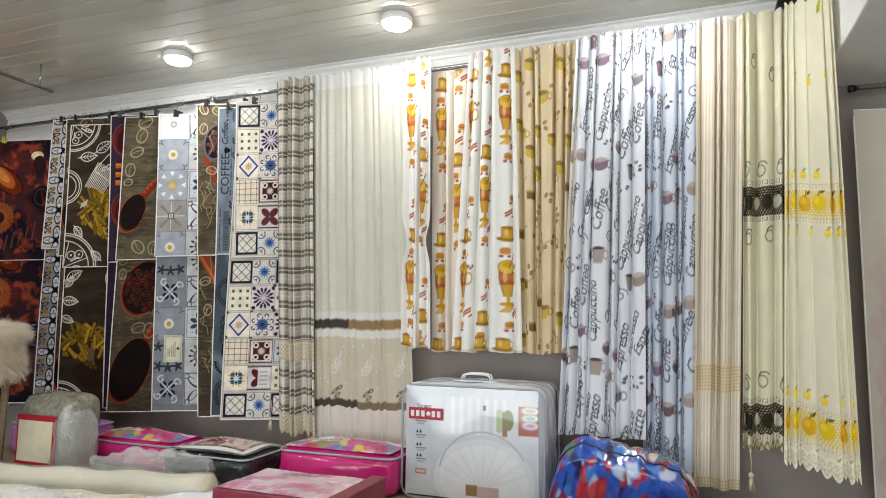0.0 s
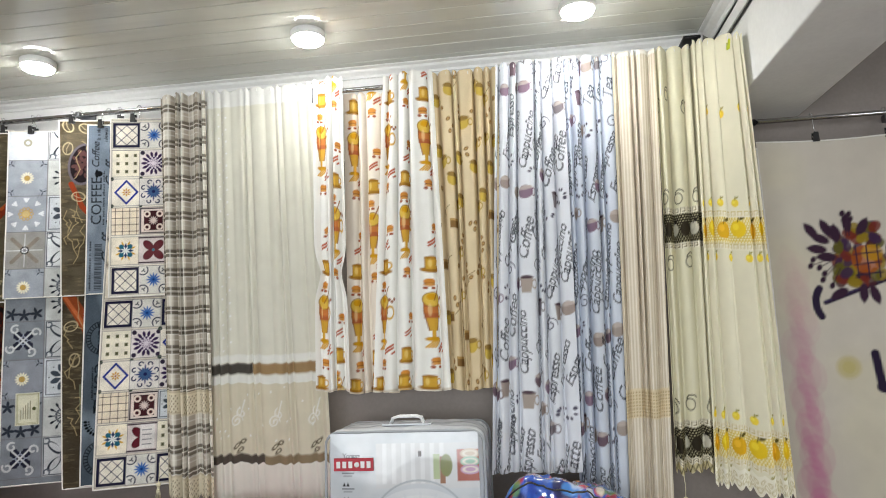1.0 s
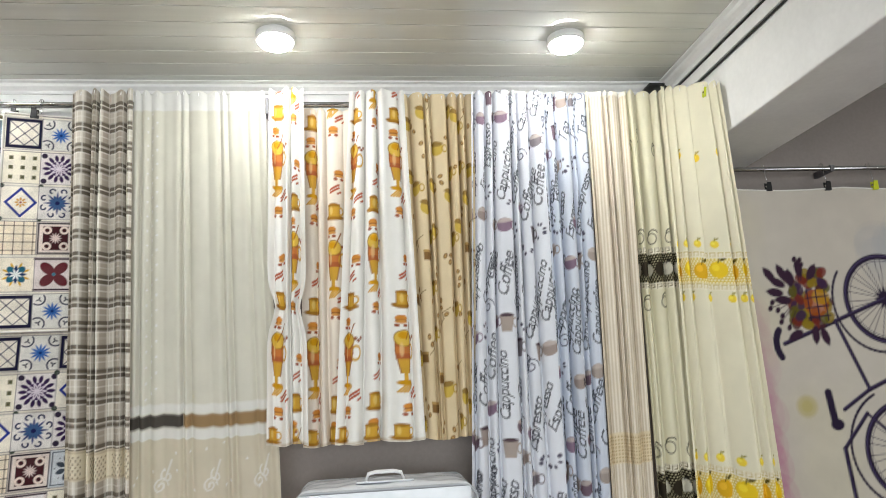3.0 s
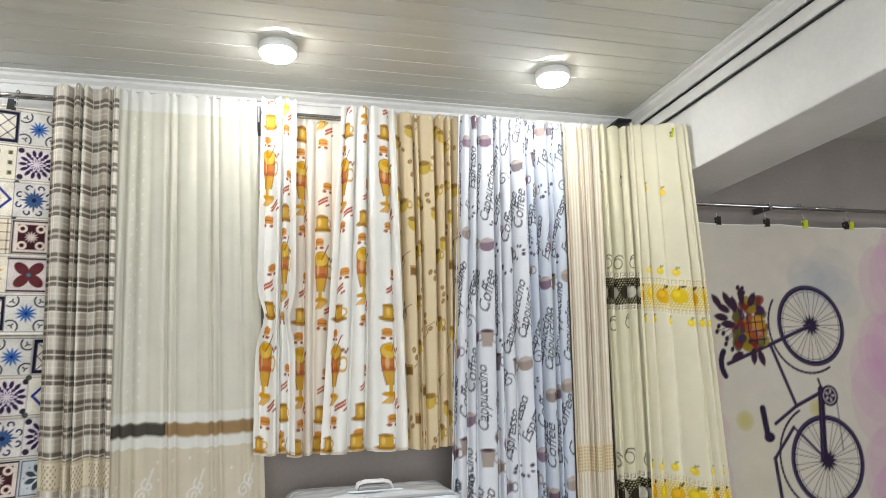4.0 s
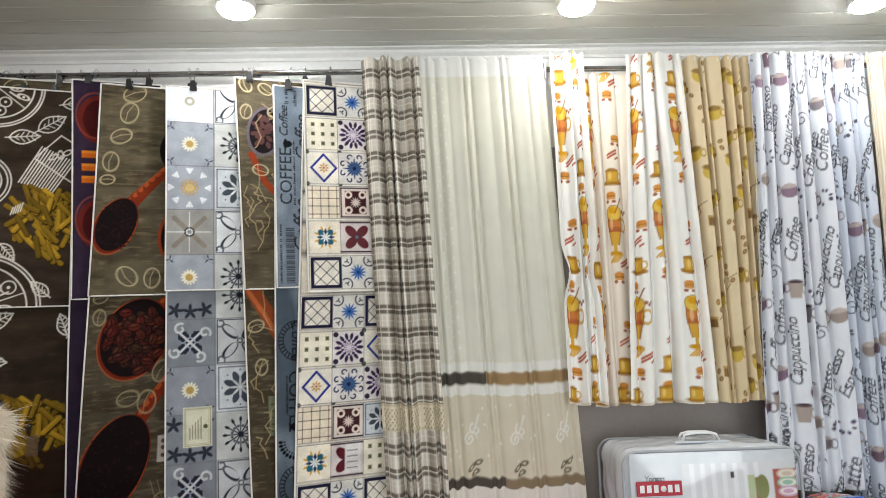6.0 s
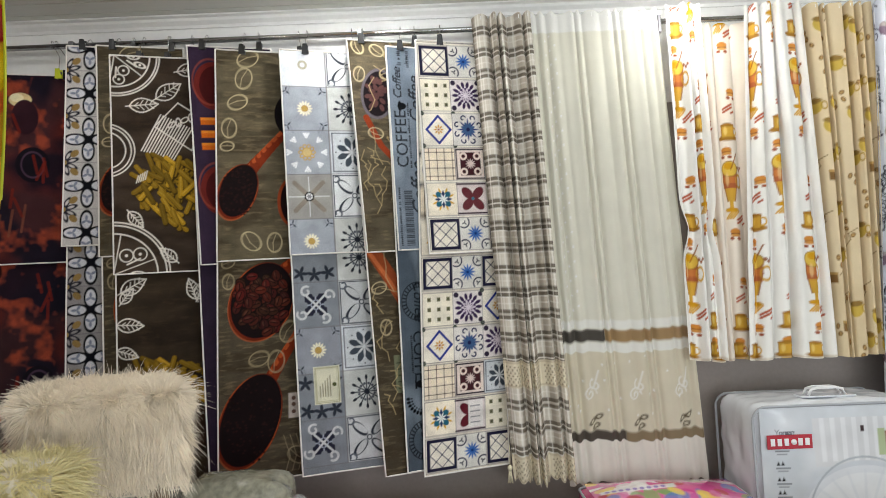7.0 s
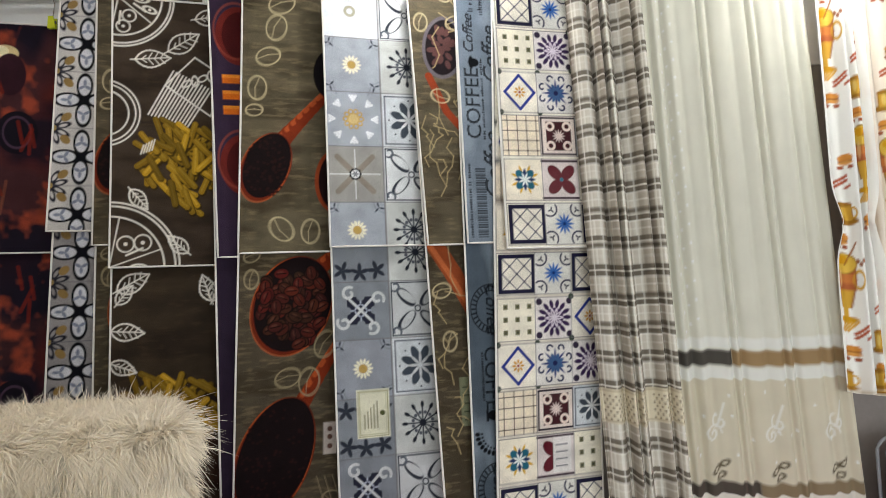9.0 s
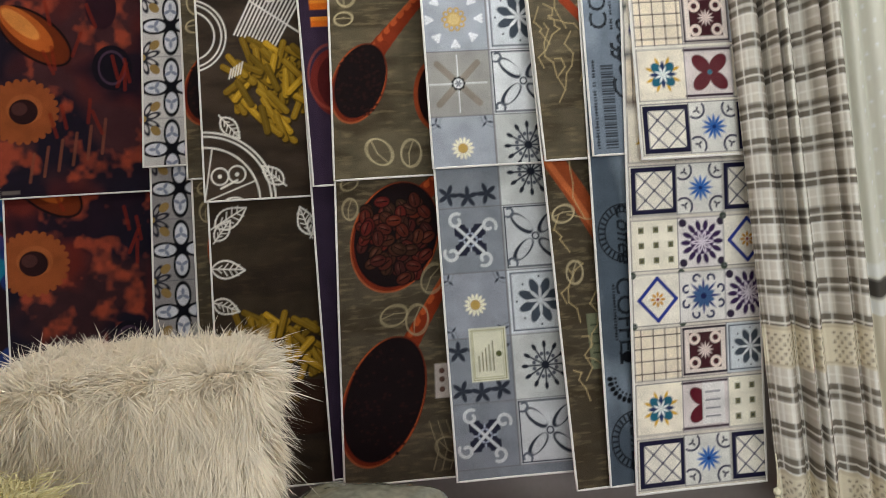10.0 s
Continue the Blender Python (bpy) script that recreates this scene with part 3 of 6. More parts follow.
# mats
def bits(c, n, col, rx, ry, y0=0.0, y1=9.0, x0=0.0, x1=9.0, alpha=0.8):
    for k in range(n):
        c.disc(c.rnd.uniform(x0, min(x1, c.w)), c.rnd.uniform(y0, min(y1, c.h)), rx * c.rnd.uniform(0.6, 1.3), col, ry * c.rnd.uniform(0.6, 1.3), c.rnd.uniform(0, 3.1), alpha)


def draw_garlic(c):
    c.blotch((108, 42, 34), 0.22, 0.44, 0.7, 0.85, 3)
    c.blotch((26, 24, 40), 0.25, 0.48, 0.62, 0.9, 4)
    c.blotch((176, 84, 56), 0.07, 0.58, 0.76, 0.7, 9)
    s = 1.0
    x, y = 0.10, 0.34 + 0.5 * c.off
    c.disc(x, y, 0.13, (150, 84, 46), 0.12)
    for k in range(26):
        a = k * math.tau / 26
        c.disc(x + 0.13 * math.cos(a), y + 0.12 * math.sin(a), 0.012, (150, 84, 46))
    c.disc(x + 0.01, y + 0.01, 0.07, (164, 96, 54), 0.06)
    c.disc(x + 0.005, y, 0.055, (48, 24, 26), 0.05)
    c.disc(x - 0.01, y + 0.012, 0.03, (96, 60, 56), 0.026, alpha=0.6)
    c.disc(0.16, y + 0.30, 0.17, (30, 16, 18), 0.085, -0.7)
    c.disc(0.16, y + 0.30, 0.16, (112, 50, 22), 0.075, -0.7)
    c.disc(0.13, y + 0.33, 0.13, (184, 100, 44), 0.052, -0.75)
    c.disc(0.11, y + 0.35, 0.09, (222, 156, 86), 0.03, -0.75, 0.7)
    for k in range(6):
        u = 0.12 + 0.055 * k
        c.line([(u, 0.06 + 0.02 * k), (u + 0.02, 0.17 + 0.025 * k)], 0.012, (134, 82, 62), 0.7)
    c.disc(0.45, 0.50, 0.075, (26, 20, 32), 0.09)
    c.disc(0.45, 0.50, 0.05, (92, 70, 90), 0.065, ring=0.008, alpha=0.7)
    c.disc(0.40, c.h - 0.13, 0.052, (214, 196, 150), 0.036)
    c.disc(0.385, c.h - 0.12, 0.03, (236, 224, 190), 0.022)
    c.disc(0.42, c.h - 0.22, 0.06, (56, 30, 40), 0.09)
    for k in range(14):
        u, v = c.rnd.uniform(0.2, c.w), c.rnd.uniform(0.2, c.h - 0.2)
        c.line([(u, v), (u + c.rnd.uniform(-0.04, 0.04), v + 0.09)], 0.014, (134, 44, 26), 0.6)
    c.rect(0.01, 0.08, 0.015, 0.03, (150, 140, 130), 0.5)


def draw_petal(c):
    s = 0.229
    for r in range(int(c.h / s) + 1):
        y = r * s + (0.18 if c.off else 0.064)
        c.line([(0, y - s / 2), (c.w, y - s / 2)], 0.003, (90, 90, 100), 0.6)
        for x in (0.104, 0.322):
            for a in (0, 1.571, 3.142, 4.712):
                px, py = x + 0.058 * math.cos(a), y + 0.058 * math.sin(a)
                c.disc(px, py, 0.046, (206, 206, 212), 0.026, a)
                c.disc(px, py, 0.046, (14, 14, 22), 0.026, a, 1, 0.008)
                c.petals(px, py, 3, 0.026, 0.012, (134, 140, 158), 0.0, a)
            c.disc(x, y, 0.014, (14, 14, 24))
            c.petals(x, y, 4, 0.034, 0.012, (14, 14, 24), 0.1, 0.785)
        x = 0.0
        c.petals(x, y + s / 2, 8, 0.06, 0.018, (40, 40, 52), 0.25, 0.3, 0.006)
        c.petals(x, y + s / 2, 4, 0.085, 0.03, (150, 124, 78), 0.5, 0.785)
        c.petals(0.21, y + s / 2, 4, 0.05, 0.03, (150, 124, 78), 0.1, 0.785)
        c.disc(x, y + s / 2, 0.012, (176, 150, 90))


def chalk_bean(c, x, y, r, turn, col=(198, 184, 150)):
    for k in range(3):
        c.disc(x, y, r * (1 + 0.05 * k), col, r * (0.72 + 0.04 * k), turn + 0.12 * k, 0.6, 0.0032)
    dx, dy = r * 0.9 * math.cos(turn), r * 0.9 * math.sin(turn)
    c.line([(x - dx, y - dy), (x - dy * 0.2, y + dx * 0.15), (x + dx, y + dy)], 0.0035, col, 0.7)


def spoon_shape(c, x, y, rx, ry, turn, handle, filled):
    hx, hy = handle
    n = 8
    for k in range(n):
        t0, t1 = k / n, (k + 1) / n
        bx, by = x + rx * 0.5, y + ry * 0.6
        c.line([(bx + (hx - bx) * t0 ** 1.1, by + (hy - by) * t0), (bx + (hx - bx) * t1 ** 1.1, by + (hy - by) * t1)], 0.066 - 0.036 * t0, (128, 52, 26))
        c.line([(bx - 0.01 + (hx - bx) * t0 ** 1.1, by + 0.012 + (hy - by) * t0), (bx - 0.01 + (hx - bx) * t1 ** 1.1, by + 0.012 + (hy - by) * t1)], 0.020, (196, 100, 52), 0.6)
    c.disc(x, y, rx, (118, 46, 24), ry, turn)
    c.disc(x - 0.004, y - 0.004, rx - 0.003, (184, 96, 52), ry - 0.003, turn, 0.8, 0.004)
    c.disc(x + 0.003, y + 0.006, rx - 0.008, (28, 15, 17), ry - 0.009, turn)
    if filled == "powder":
        for k in range(160):
            a, q = c.rnd.uniform(0, 6.28), math.sqrt(c.rnd.random()) * 0.85
            c.disc(x + rx * q * math.cos(a), y + ry * q * math.sin(a), 0.006, (50, 24, 22) if k % 2 else (24, 13, 15), 0.005, 0, 0.8)
    else:
        for k in range(95):
            a, q = c.rnd.uniform(0, 6.28), math.sqrt(c.rnd.random()) * 0.82
            px, py, t = x + rx * q * math.cos(a), y + ry * q * math.sin(a), c.rnd.uniform(0, 3.1)
            c.disc(px, py, 0.030, (22, 10, 10), 0.022, t)
            c.disc(px, py, 0.026, (58 + c.rnd.randrange(40), 30 + k % 12, 26), 0.018, t)
            c.disc(px - 0.004, py + 0.005, 0.012, (120, 78, 66), 0.006, t, 0.4)
            c.line([(px - 0.018 * math.cos(t), py - 0.018 * math.sin(t)), (px + 0.018 * math.cos(t), py + 0.018 * math.sin(t))], 0.004, (22, 10, 10))


def wood(c):
    c.blotch((70, 60, 44), 0.18, 0.4, 0.75, 0.75, 11, 0.25)
    c.blotch((136, 124, 98), 0.05, 0.55, 0.8, 0.5, 12, 0.2)


def draw_spoon(c):
    wood(c)
    if not c.off:
        spoon_shape(c, 0.098, 0.335, 0.092, 0.142, -0.35, (0.33, 0.63), "powder")
        c.disc(0.36, 0.72, 0.085, (22, 16, 20), 0.11)
        c.disc(0.37, 0.28, 0.085, (150, 72, 40), 0.13)
        c.disc(0.375, 0.28, 0.075, (34, 14, 14), 0.12)
        for x, y, r, t in ((0.13, 0.90, 0.05, 1.2), (0.10, 0.78, 0.045, 0.3), (0.06, 0.65, 0.045, 1.4), (0.16, 0.09, 0.05, 2.2), (0.27, 0.08, 0.045, 1.4), (0.05, 0.56, 0.03, 0), (0.15, 1.0, 0.05, 0.4)):
            chalk_bean(c, x, y, r, t)
    else:
        spoon_shape(c, 0.205, 0.855, 0.15, 0.195, -0.35, (0.50, 1.15), "beans")
        spoon_shape(c, 0.145, 0.285, 0.138, 0.232, -0.35, (0.40, 0.72), "powder")
        for x, y, r, t in ((0.05, 0.96, 0.035, 1.4), (0.05, 1.05, 0.03, 0.3), (0.27, 0.56, 0.05, 1.3), (0.19, 0.58, 0.045, 0.2), (0.33, 0.70, 0.05, 1.0), (0.37, 0.10, 0.05, 2.5)):
            chalk_bean(c, x, y, r, t, (164, 152, 122))
        for k in range(5):
            u = 0.30 + 0.03 * k
            c.line([(u, 0.2), (u + 0.03, 0.1), (u + 0.01, 0.03)], 0.003, (170, 158, 128), 0.7)
        c.rect(0.325, 0.375, 0.28, 0.40, (196, 186, 178))
        for y in (0.31, 0.345, 0.375):
            c.disc(0.35, y, 0.010, (110, 84, 74))


def penne(c, x, y, rx, ry, n):
    for k in range(n):
        a, q = c.rnd.uniform(0, 6.28), math.sqrt(c.rnd.random())
        px, py, t = x + rx * q * math.cos(a), y + ry * q * math.sin(a), c.rnd.choice((1.9, 2.1, 2.3, 1.5, 0.9, 2.5)) + c.rnd.uniform(-0.3, 0.3)
        dx, dy = 0.045 * math.cos(t), 0.045 * math.sin(t)
        d = c.rnd.uniform(0.6, 1.05)
        c.line([(px - dx + 0.004, py - dy - 0.006), (px + dx + 0.004, py + dy - 0.006)], 0.026, (62, 48, 14), 0.8)
        c.line([(px - dx, py - dy), (px + dx, py + dy)], 0.022, (int(188 * d), int(150 * d), int(44 * d)))
        c.line([(px - dx, py - dy + 0.004), (px + dx, py + dy + 0.004)], 0.006, (int(206 * d), int(172 * d), int(70 * d)), 0.8)


def pizza(c, x, y, r, col=(226, 222, 214)):
    for q in (1.0, 0.94, 0.78):
        c.disc(x, y, r * q, col, ring=0.007)
    for k in range(6):
        a = k * math.tau / 6 + 0.35
        c.line([(x, y), (x + r * 0.78 * math.cos(a), y + r * 0.78 * math.sin(a))], 0.005, col)
        for q, s, w in ((0.42, 0.15, 0.15), (0.6, -0.18, 0.25)):
            b = a + 0.5 + s
            px, py = x + r * q * math.cos(b), y + r * q * math.sin(b)
            c.disc(px, py, r * 0.12, col, r * 0.12 * (0.5 if k % 2 else 1), b, ring=0.006)
            c.disc(px, py, r * 0.03, col)
        c.line([(x + r * 0.3 * math.cos(a + 0.3), y + r * 0.3 * math.sin(a + 0.3)), (x + r * 0.55 * math.cos(a + 0.2), y + r * 0.55 * math.sin(a + 0.2))], 0.008, col)


def leaf(c, x, y, r, t, col=(226, 222, 214)):
    dx, dy = math.cos(t), math.sin(t)

    def at(q, s):
        return (x + r * q * dx - s * r * dy, y + r * q * dy + s * r * dx)

    for sg in (-1, 1):
        c.line([at(k / 9, sg * 0.27 * math.sin(math.pi * (k / 9) ** 0.8)) for k in range(10)], 0.006, col)
        for q in (0.18, 0.36, 0.54, 0.70):
            c.line([at(q, 0), at(q + 0.13, sg * 0.20 * math.sin(math.pi * q))], 0.004, col)
    c.line([at(-0.12, 0), at(0.95, 0.02)], 0.005, col)


def draw_pasta(c):
    c.blotch((52, 42, 34), 0.2, 0.4, 0.7, 0.8, 21, 0.3)
    c.blotch((84, 70, 52), 0.06, 0.6, 0.85, 0.4, 22, 0.2)
    col = (228, 224, 216)
    if not c.off:
        pizza(c, 0.02, c.h + 0.0, 0.20)
        pizza(c, 0.0, 0.0, 0.25)
        for q in (0.13, 0.115, 0.09):
            c.disc(-0.03, 0.60, q, col, ring=0.006)
        for k in range(13):
            c.line([(0.13 + 0.012 * k, 0.60 - 0.004 * k), (0.22 + 0.012 * k, 0.78 - 0.006 * k)], 0.006, col)
        c.line([(0.19, 0.72), (0.36, 0.60), (0.42, 0.76), (0.30, 0.84), (0.19, 0.72)], 0.006, col)
        for k in range(5):
            c.disc(0.27 + 0.03 * k, 0.73 + 0.012 * k, 0.02, col, 0.011, 0.6 + k % 2, ring=0.005)
        for x, y, r, t in ((0.08, 0.82, 0.13, 0.1), (0.20, 0.86, 0.14, 0.6), (0.30, 1.0, 0.12, 0.2), (0.07, 0.30, 0.10, -0.9), (0.28, 0.05, 0.10, 2.4), (0.40, 0.84, 0.08, 1.2)):
            leaf(c, x, y, r, t)
        penne(c, 0.26, 0.40, 0.15, 0.19, 75)
        for k in range(5):
            c.line([(0.105 + 0.010 * k, 0.44 + 0.004 * k), (0.115 + 0.010 * k, 0.475 + 0.006 * k)], 0.005, col)
    else:
        penne(c, 0.20, 0.48, 0.19, 0.16, 70)
        c.disc(0.3, 0.28, 0.2, (54, 30, 18), 0.1, 0, 0.7)
        pizza(c, 0.0, 0.0, 0.22)
        for x, y, r, t in ((0.0, 0.80, 0.12, -0.1), (0.0, 0.68, 0.10, -0.4), (0.36, 0.90, 0.11, 1.9), (0.36, 0.90, 0.10, 1.2), (0.02, 0.95, 0.13, 0.5), (0.02, 0.90, 0.09, 0.9)):
            leaf(c, x, y, r, t)
        c.rect(0.21, 0.26, 0.36, 0.45, (120, 100, 84), 0.8)


def draw_purple(c):
    c.blotch((24, 18, 30), 0.2, 0.4, 0.7, 0.7, 31)
    if not c.off:
        for y in (0.88, 0.36):
            c.disc(0.11, y, 0.09, (112, 42, 36), 0.12)
            c.disc(0.12, y, 0.075, (78, 24, 24), 0.10)
            c.disc(0.10, y + 0.02, 0.085, (164, 84, 66), 0.115, 0, 0.5, 0.008)
        for y in (0.56, 0.62, 0.685):
            c.rect(0.04, 0.20, y, y + 0.035, (206, 112, 32))
            c.rect(0.04, 0.20, y + 0.022, y + 0.035, (226, 152, 60), 0.7)
    else:
        c.disc(0.2, 0.6, 0.12, (96, 36, 30), 0.15)


def tile(c, x, y, s, kind, shade=1.0):
    """One printed tile, centred on x, y."""
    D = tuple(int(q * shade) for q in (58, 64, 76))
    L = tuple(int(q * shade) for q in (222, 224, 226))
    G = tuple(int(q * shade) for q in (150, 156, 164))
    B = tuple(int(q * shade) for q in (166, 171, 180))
    h = s / 2
    full = (x - h, x + h, y - h, y + h)
    if kind == "daisy":
        c.rect(*full, B)
        c.petals(x, y, 14, 0.17 * s, 0.045 * s, (238, 230, 206), 0.4)
        c.disc(x, y, 0.075 * s, (192, 162, 96))
        for a in (0.785, 2.356, 3.927, 5.498):
            c.line([(x + 0.62 * s * math.cos(a - 0.32), y + 0.62 * s * math.sin(a - 0.32)), (x + 0.50 * s * math.cos(a), y + 0.50 * s * math.sin(a)), (x + 0.62 * s * math.cos(a + 0.32), y + 0.62 * s * math.sin(a + 0.32))], 0.005, G)
            c.petals(x + 0.56 * s * math.cos(a), y + 0.56 * s * math.sin(a), 3, 0.10 * s, 0.03 * s, D, 0.1, a - 1.0)
    elif kind == "leafrow":
        c.rect(*full, G)
        for px, py, a in ((-0.3, -0.3, 1.2), (0.0, -0.34, 1.57), (0.3, -0.3, 1.9), (-0.32, 0.3, -1.0), (0.32, 0.3, -2.1), (0, 0.36, -1.57)):
            c.petals(x + px * s, y + py * s, 5, 0.17 * s, 0.07 * s, D, 0.0, a)
    elif kind == "gold":
        c.rect(*full, B)
        c.disc(x, y, 0.11 * s, (206, 184, 130))
        c.petals(x, y, 10, 0.18 * s, 0.07 * s, (190, 160, 100), 0.55, 0, 0.005)
        for k in range(8):
            a = k * 0.7854
            for sg in (-0.12, 0.12, 0):
                c.line([(x + 0.34 * s * math.cos(a), y + 0.34 * s * math.sin(a)), (x + 0.43 * s * math.cos(a + sg), y + 0.43 * s * math.sin(a + sg))], 0.010, L)
    elif kind == "star":
        c.rect(*full, (162, 160, 156))
        for k in range(8):
            a = k * 0.7854
            c.line([(x + 0.1 * s * math.cos(a), y + 0.1 * s * math.sin(a)), (x + 0.44 * s * math.cos(a), y + 0.44 * s * math.sin(a))], 0.004 if k % 2 == 0 else 0.022, L if k % 2 == 0 else (146, 138, 128))
        c.petals(x, y, 9, 0.11 * s, 0.06 * s, (24, 26, 34), 0.5)
        c.disc(x, y, 0.075 * s, L)
        c.petals(x, y, 6, 0.06 * s, 0.025 * s, (110, 112, 120), 0.1)
    elif kind == "ring":
        c.rect(*full, (214, 218, 224))
        c.disc(x, y, 0.08 * s, (170, 166, 150), ring=0.012)
    elif kind == "curl":
        c.rect(*full, G)
        c.poly([(x - 0.24 * s, y - 0.24 * s), (x + 0.24 * s, y - 0.24 * s), (x + 0.24 * s, y + 0.24 * s), (x - 0.24 * s, y + 0.24 * s)], (44, 46, 62))
        for k in range(4):
            a = k * 1.5708
            c.disc(x + 0.24 * s * math.cos(a), y + 0.24 * s * math.sin(a), 0.07 * s, G)
            c.line([(x, y), (x + 0.27 * s * math.cos(a + 0.785), y + 0.27 * s * math.sin(a + 0.785))], 0.010, L)
            c.petals(x + 0.11 * s * math.cos(a), y + 0.11 * s * math.sin(a), 3, 0.07 * s, 0.03 * s, (170, 176, 190), 0.1, a)
            c.arc(x + 0.36 * s * math.cos(a + 0.6), y + 0.36 * s * math.sin(a + 0.6), 0.12 * s, a - 0.5, a + 5.3, 0.010, L, 18, 0.6)
    elif kind == "leaf4":
        c.rect(*full, L)
        c.border(x - h * 0.93, x + h * 0.93, y - h * 0.93, y + h * 0.93, 0.005, D)
        for k in range(4):
            a = k * 1.5708 + 0.785
            px, py = x + 0.29 * s * math.cos(a), y + 0.29 * s * math.sin(a)
            c.disc(px, py, 0.22 * s, D, 0.10 * s, a)
            c.disc(px + 0.004, py + 0.01 * s, 0.185 * s, L, 0.07 * s, a + 0.12)
            c.arc(x + 0.56 * s * math.cos(a), y + 0.56 * s * math.sin(a), 0.09 * s, a + 1.8, a + 6, 0.007, (96, 102, 112), 10, 0.5)
        c.disc(x, y, 0.06 * s, L)
        c.disc(x, y, 0.05 * s, D, ring=0.005)
    elif kind == "flower8":
        c.rect(*full, (206, 210, 214))
        c.border(x - h * 0.88, x + h * 0.88, y - h * 0.88, y + h * 0.88, 0.005, (96, 102, 112))
        c.petals(x, y, 8, 0.36 * s, 0.14 * s, (74, 82, 92), 0.12, 0.39)
        c.petals(x, y, 8, 0.22 * s, 0.05 * s, L, 0.1, 0.0)
        for k in range(8):
            c.disc(x + 0.37 * s * math.cos(k * 0.7854), y + 0.37 * s * math.sin(k * 0.7854), 0.012 * s * 1.3, D)
    elif kind == "burst":
        c.rect(*full, (196, 198, 196))
        for k in range(12):
            a = k * 0.5236
            c.line([(x, y), (x + 0.30 * s * math.cos(a), y + 0.30 * s * math.sin(a))], 0.006, D)
            c.disc(x + 0.32 * s * math.cos(a), y + 0.32 * s * math.sin(a), 0.055 * s, (40, 44, 54), 0.03 * s, a)
            c.disc(x + 0.18 * s * math.cos(a + 0.26), y + 0.18 * s * math.sin(a + 0.26), 0.03 * s, (90, 94, 104))
        c.disc(x, y, 0.06 * s, (40, 44, 54))
    elif kind == "navy":
        c.rect(*full, (226, 220, 208))
        c.rect(x - 0.47 * s, x + 0.47 * s, y - 0.47 * s, y + 0.47 * s, (36, 34, 62))
        c.rect(x - 0.37 * s, x + 0.37 * s, y - 0.37 * s, y + 0.37 * s, (228, 222, 210))
        for sg in (-1, 1):
            c.line([(x - 0.37 * s, y - sg * 0.37 * s), (x + 0.37 * s, y + sg * 0.37 * s)], 0.004, (80, 80, 100))
        c.line([(x, y - 0.37 * s), (x + 0.37 * s, y), (x, y + 0.37 * s), (x - 0.37 * s, y), (x, y - 0.37 * s)], 0.004, (80, 80, 100))
        for px, py in ((0, 0), (0.19, 0.19), (-0.19, 0.19), (0.19, -0.19), (-0.19, -0.19)):
            c.disc(x + px * s, y + py * s, 0.03 * s, (110, 106, 116))
    elif kind == "dots":
        c.rect(*full, (230, 224, 208))
        for px in (-0.3, 0, 0.3):
            for py in (-0.3, 0, 0.3):
                c.rect(x + (px - 0.055) * s, x + (px + 0.055) * s, y + (py - 0.06) * s, y + (py + 0.06) * s, (116, 114, 84))
                c.rect(x + (px - 0.02) * s, x + (px + 0.02) * s, y + (py - 0.02) * s, y + (py + 0.02) * s, (70, 72, 70))
    elif kind == "diamond":
        c.rect(*full, (232, 226, 214))
        c.line([(x, y - 0.42 * s), (x + 0.38 * s, y), (x, y + 0.42 * s), (x - 0.38 * s, y), (x, y - 0.42 * s)], 0.011, (46, 62, 142))
        c.petals(x, y, 8, 0.15 * s, 0.05 * s, (204, 150, 54), 0.35)
        c.disc(x, y, 0.03 * s, (150, 50, 50))
        for px, py in ((-0.5, -0.5), (0.5, -0.5), (0.5, 0.5), (-0.5, 0.5)):
            c.disc(x + px * s, y + py * s, 0.07 * s, (70, 80, 70))
    elif kind == "grid":
        c.rect(*full, (232, 220, 200))
        for q in (-0.37, -0.12, 0.12, 0.37):
            c.line([(x + q * s, y - h), (x + q * s, y + h)], 0.0035, (96, 84, 80))
            c.line([(x - h, y + q * s), (x + h, y + q * s)], 0.0035, (96, 84, 80))
            for p in (-0.37, -0.12, 0.12, 0.37):
                c.disc(x + q * s, y + p * s, 0.018 * s, (90, 74, 70))
    elif kind == "teal":
        c.rect(*full, (232, 224, 208))
        c.petals(x, y, 8, 0.36 * s, 0.06 * s, (206, 166, 66), 0.5, 0.39)
        c.petals(x, y, 4, 0.30 * s, 0.19 * s, (44, 104, 124), 0.1, 0.785)
        c.petals(x, y, 4, 0.26 * s, 0.08 * s, (40, 60, 100), 0.1, 0)
        c.petals(x, y, 8, 0.16 * s, 0.045 * s, (230, 234, 230), 0.1, 0.39)
    elif kind == "bluestar":
        c.rect(*full, (218, 216, 210))
        c.petals(x, y, 12, 0.24 * s, 0.055 * s, (52, 106, 176), 0.0)
        c.disc(x, y, 0.04 * s, (30, 60, 120))
        for k in range(4):
            a = k * 1.5708 + 0.785
            c.arc(x + 0.5 * s * math.cos(a), y + 0.5 * s * math.sin(a), 0.17 * s, a + 1.7, a + 4.6, 0.006, (74, 74, 92))
            c.petals(x + 0.47 * s * math.cos(a), y + 0.47 * s * math.sin(a), 3, 0.08 * s, 0.04 * s, (60, 58, 74), 0, a - 1)
    elif kind == "mandala":
        c.rect(*full, (222, 216, 214))
        c.petals(x, y, 14, 0.44 * s, 0.10 * s, (64, 44, 84), 0.5)
        c.petals(x, y, 14, 0.30 * s, 0.05 * s, (226, 220, 224), 0.5, 0.22)
        c.disc(x, y, 0.24 * s, (74, 50, 92))
        c.petals(x, y, 10, 0.20 * s, 0.05 * s, (224, 214, 224), 0.2, 0, 0.004)
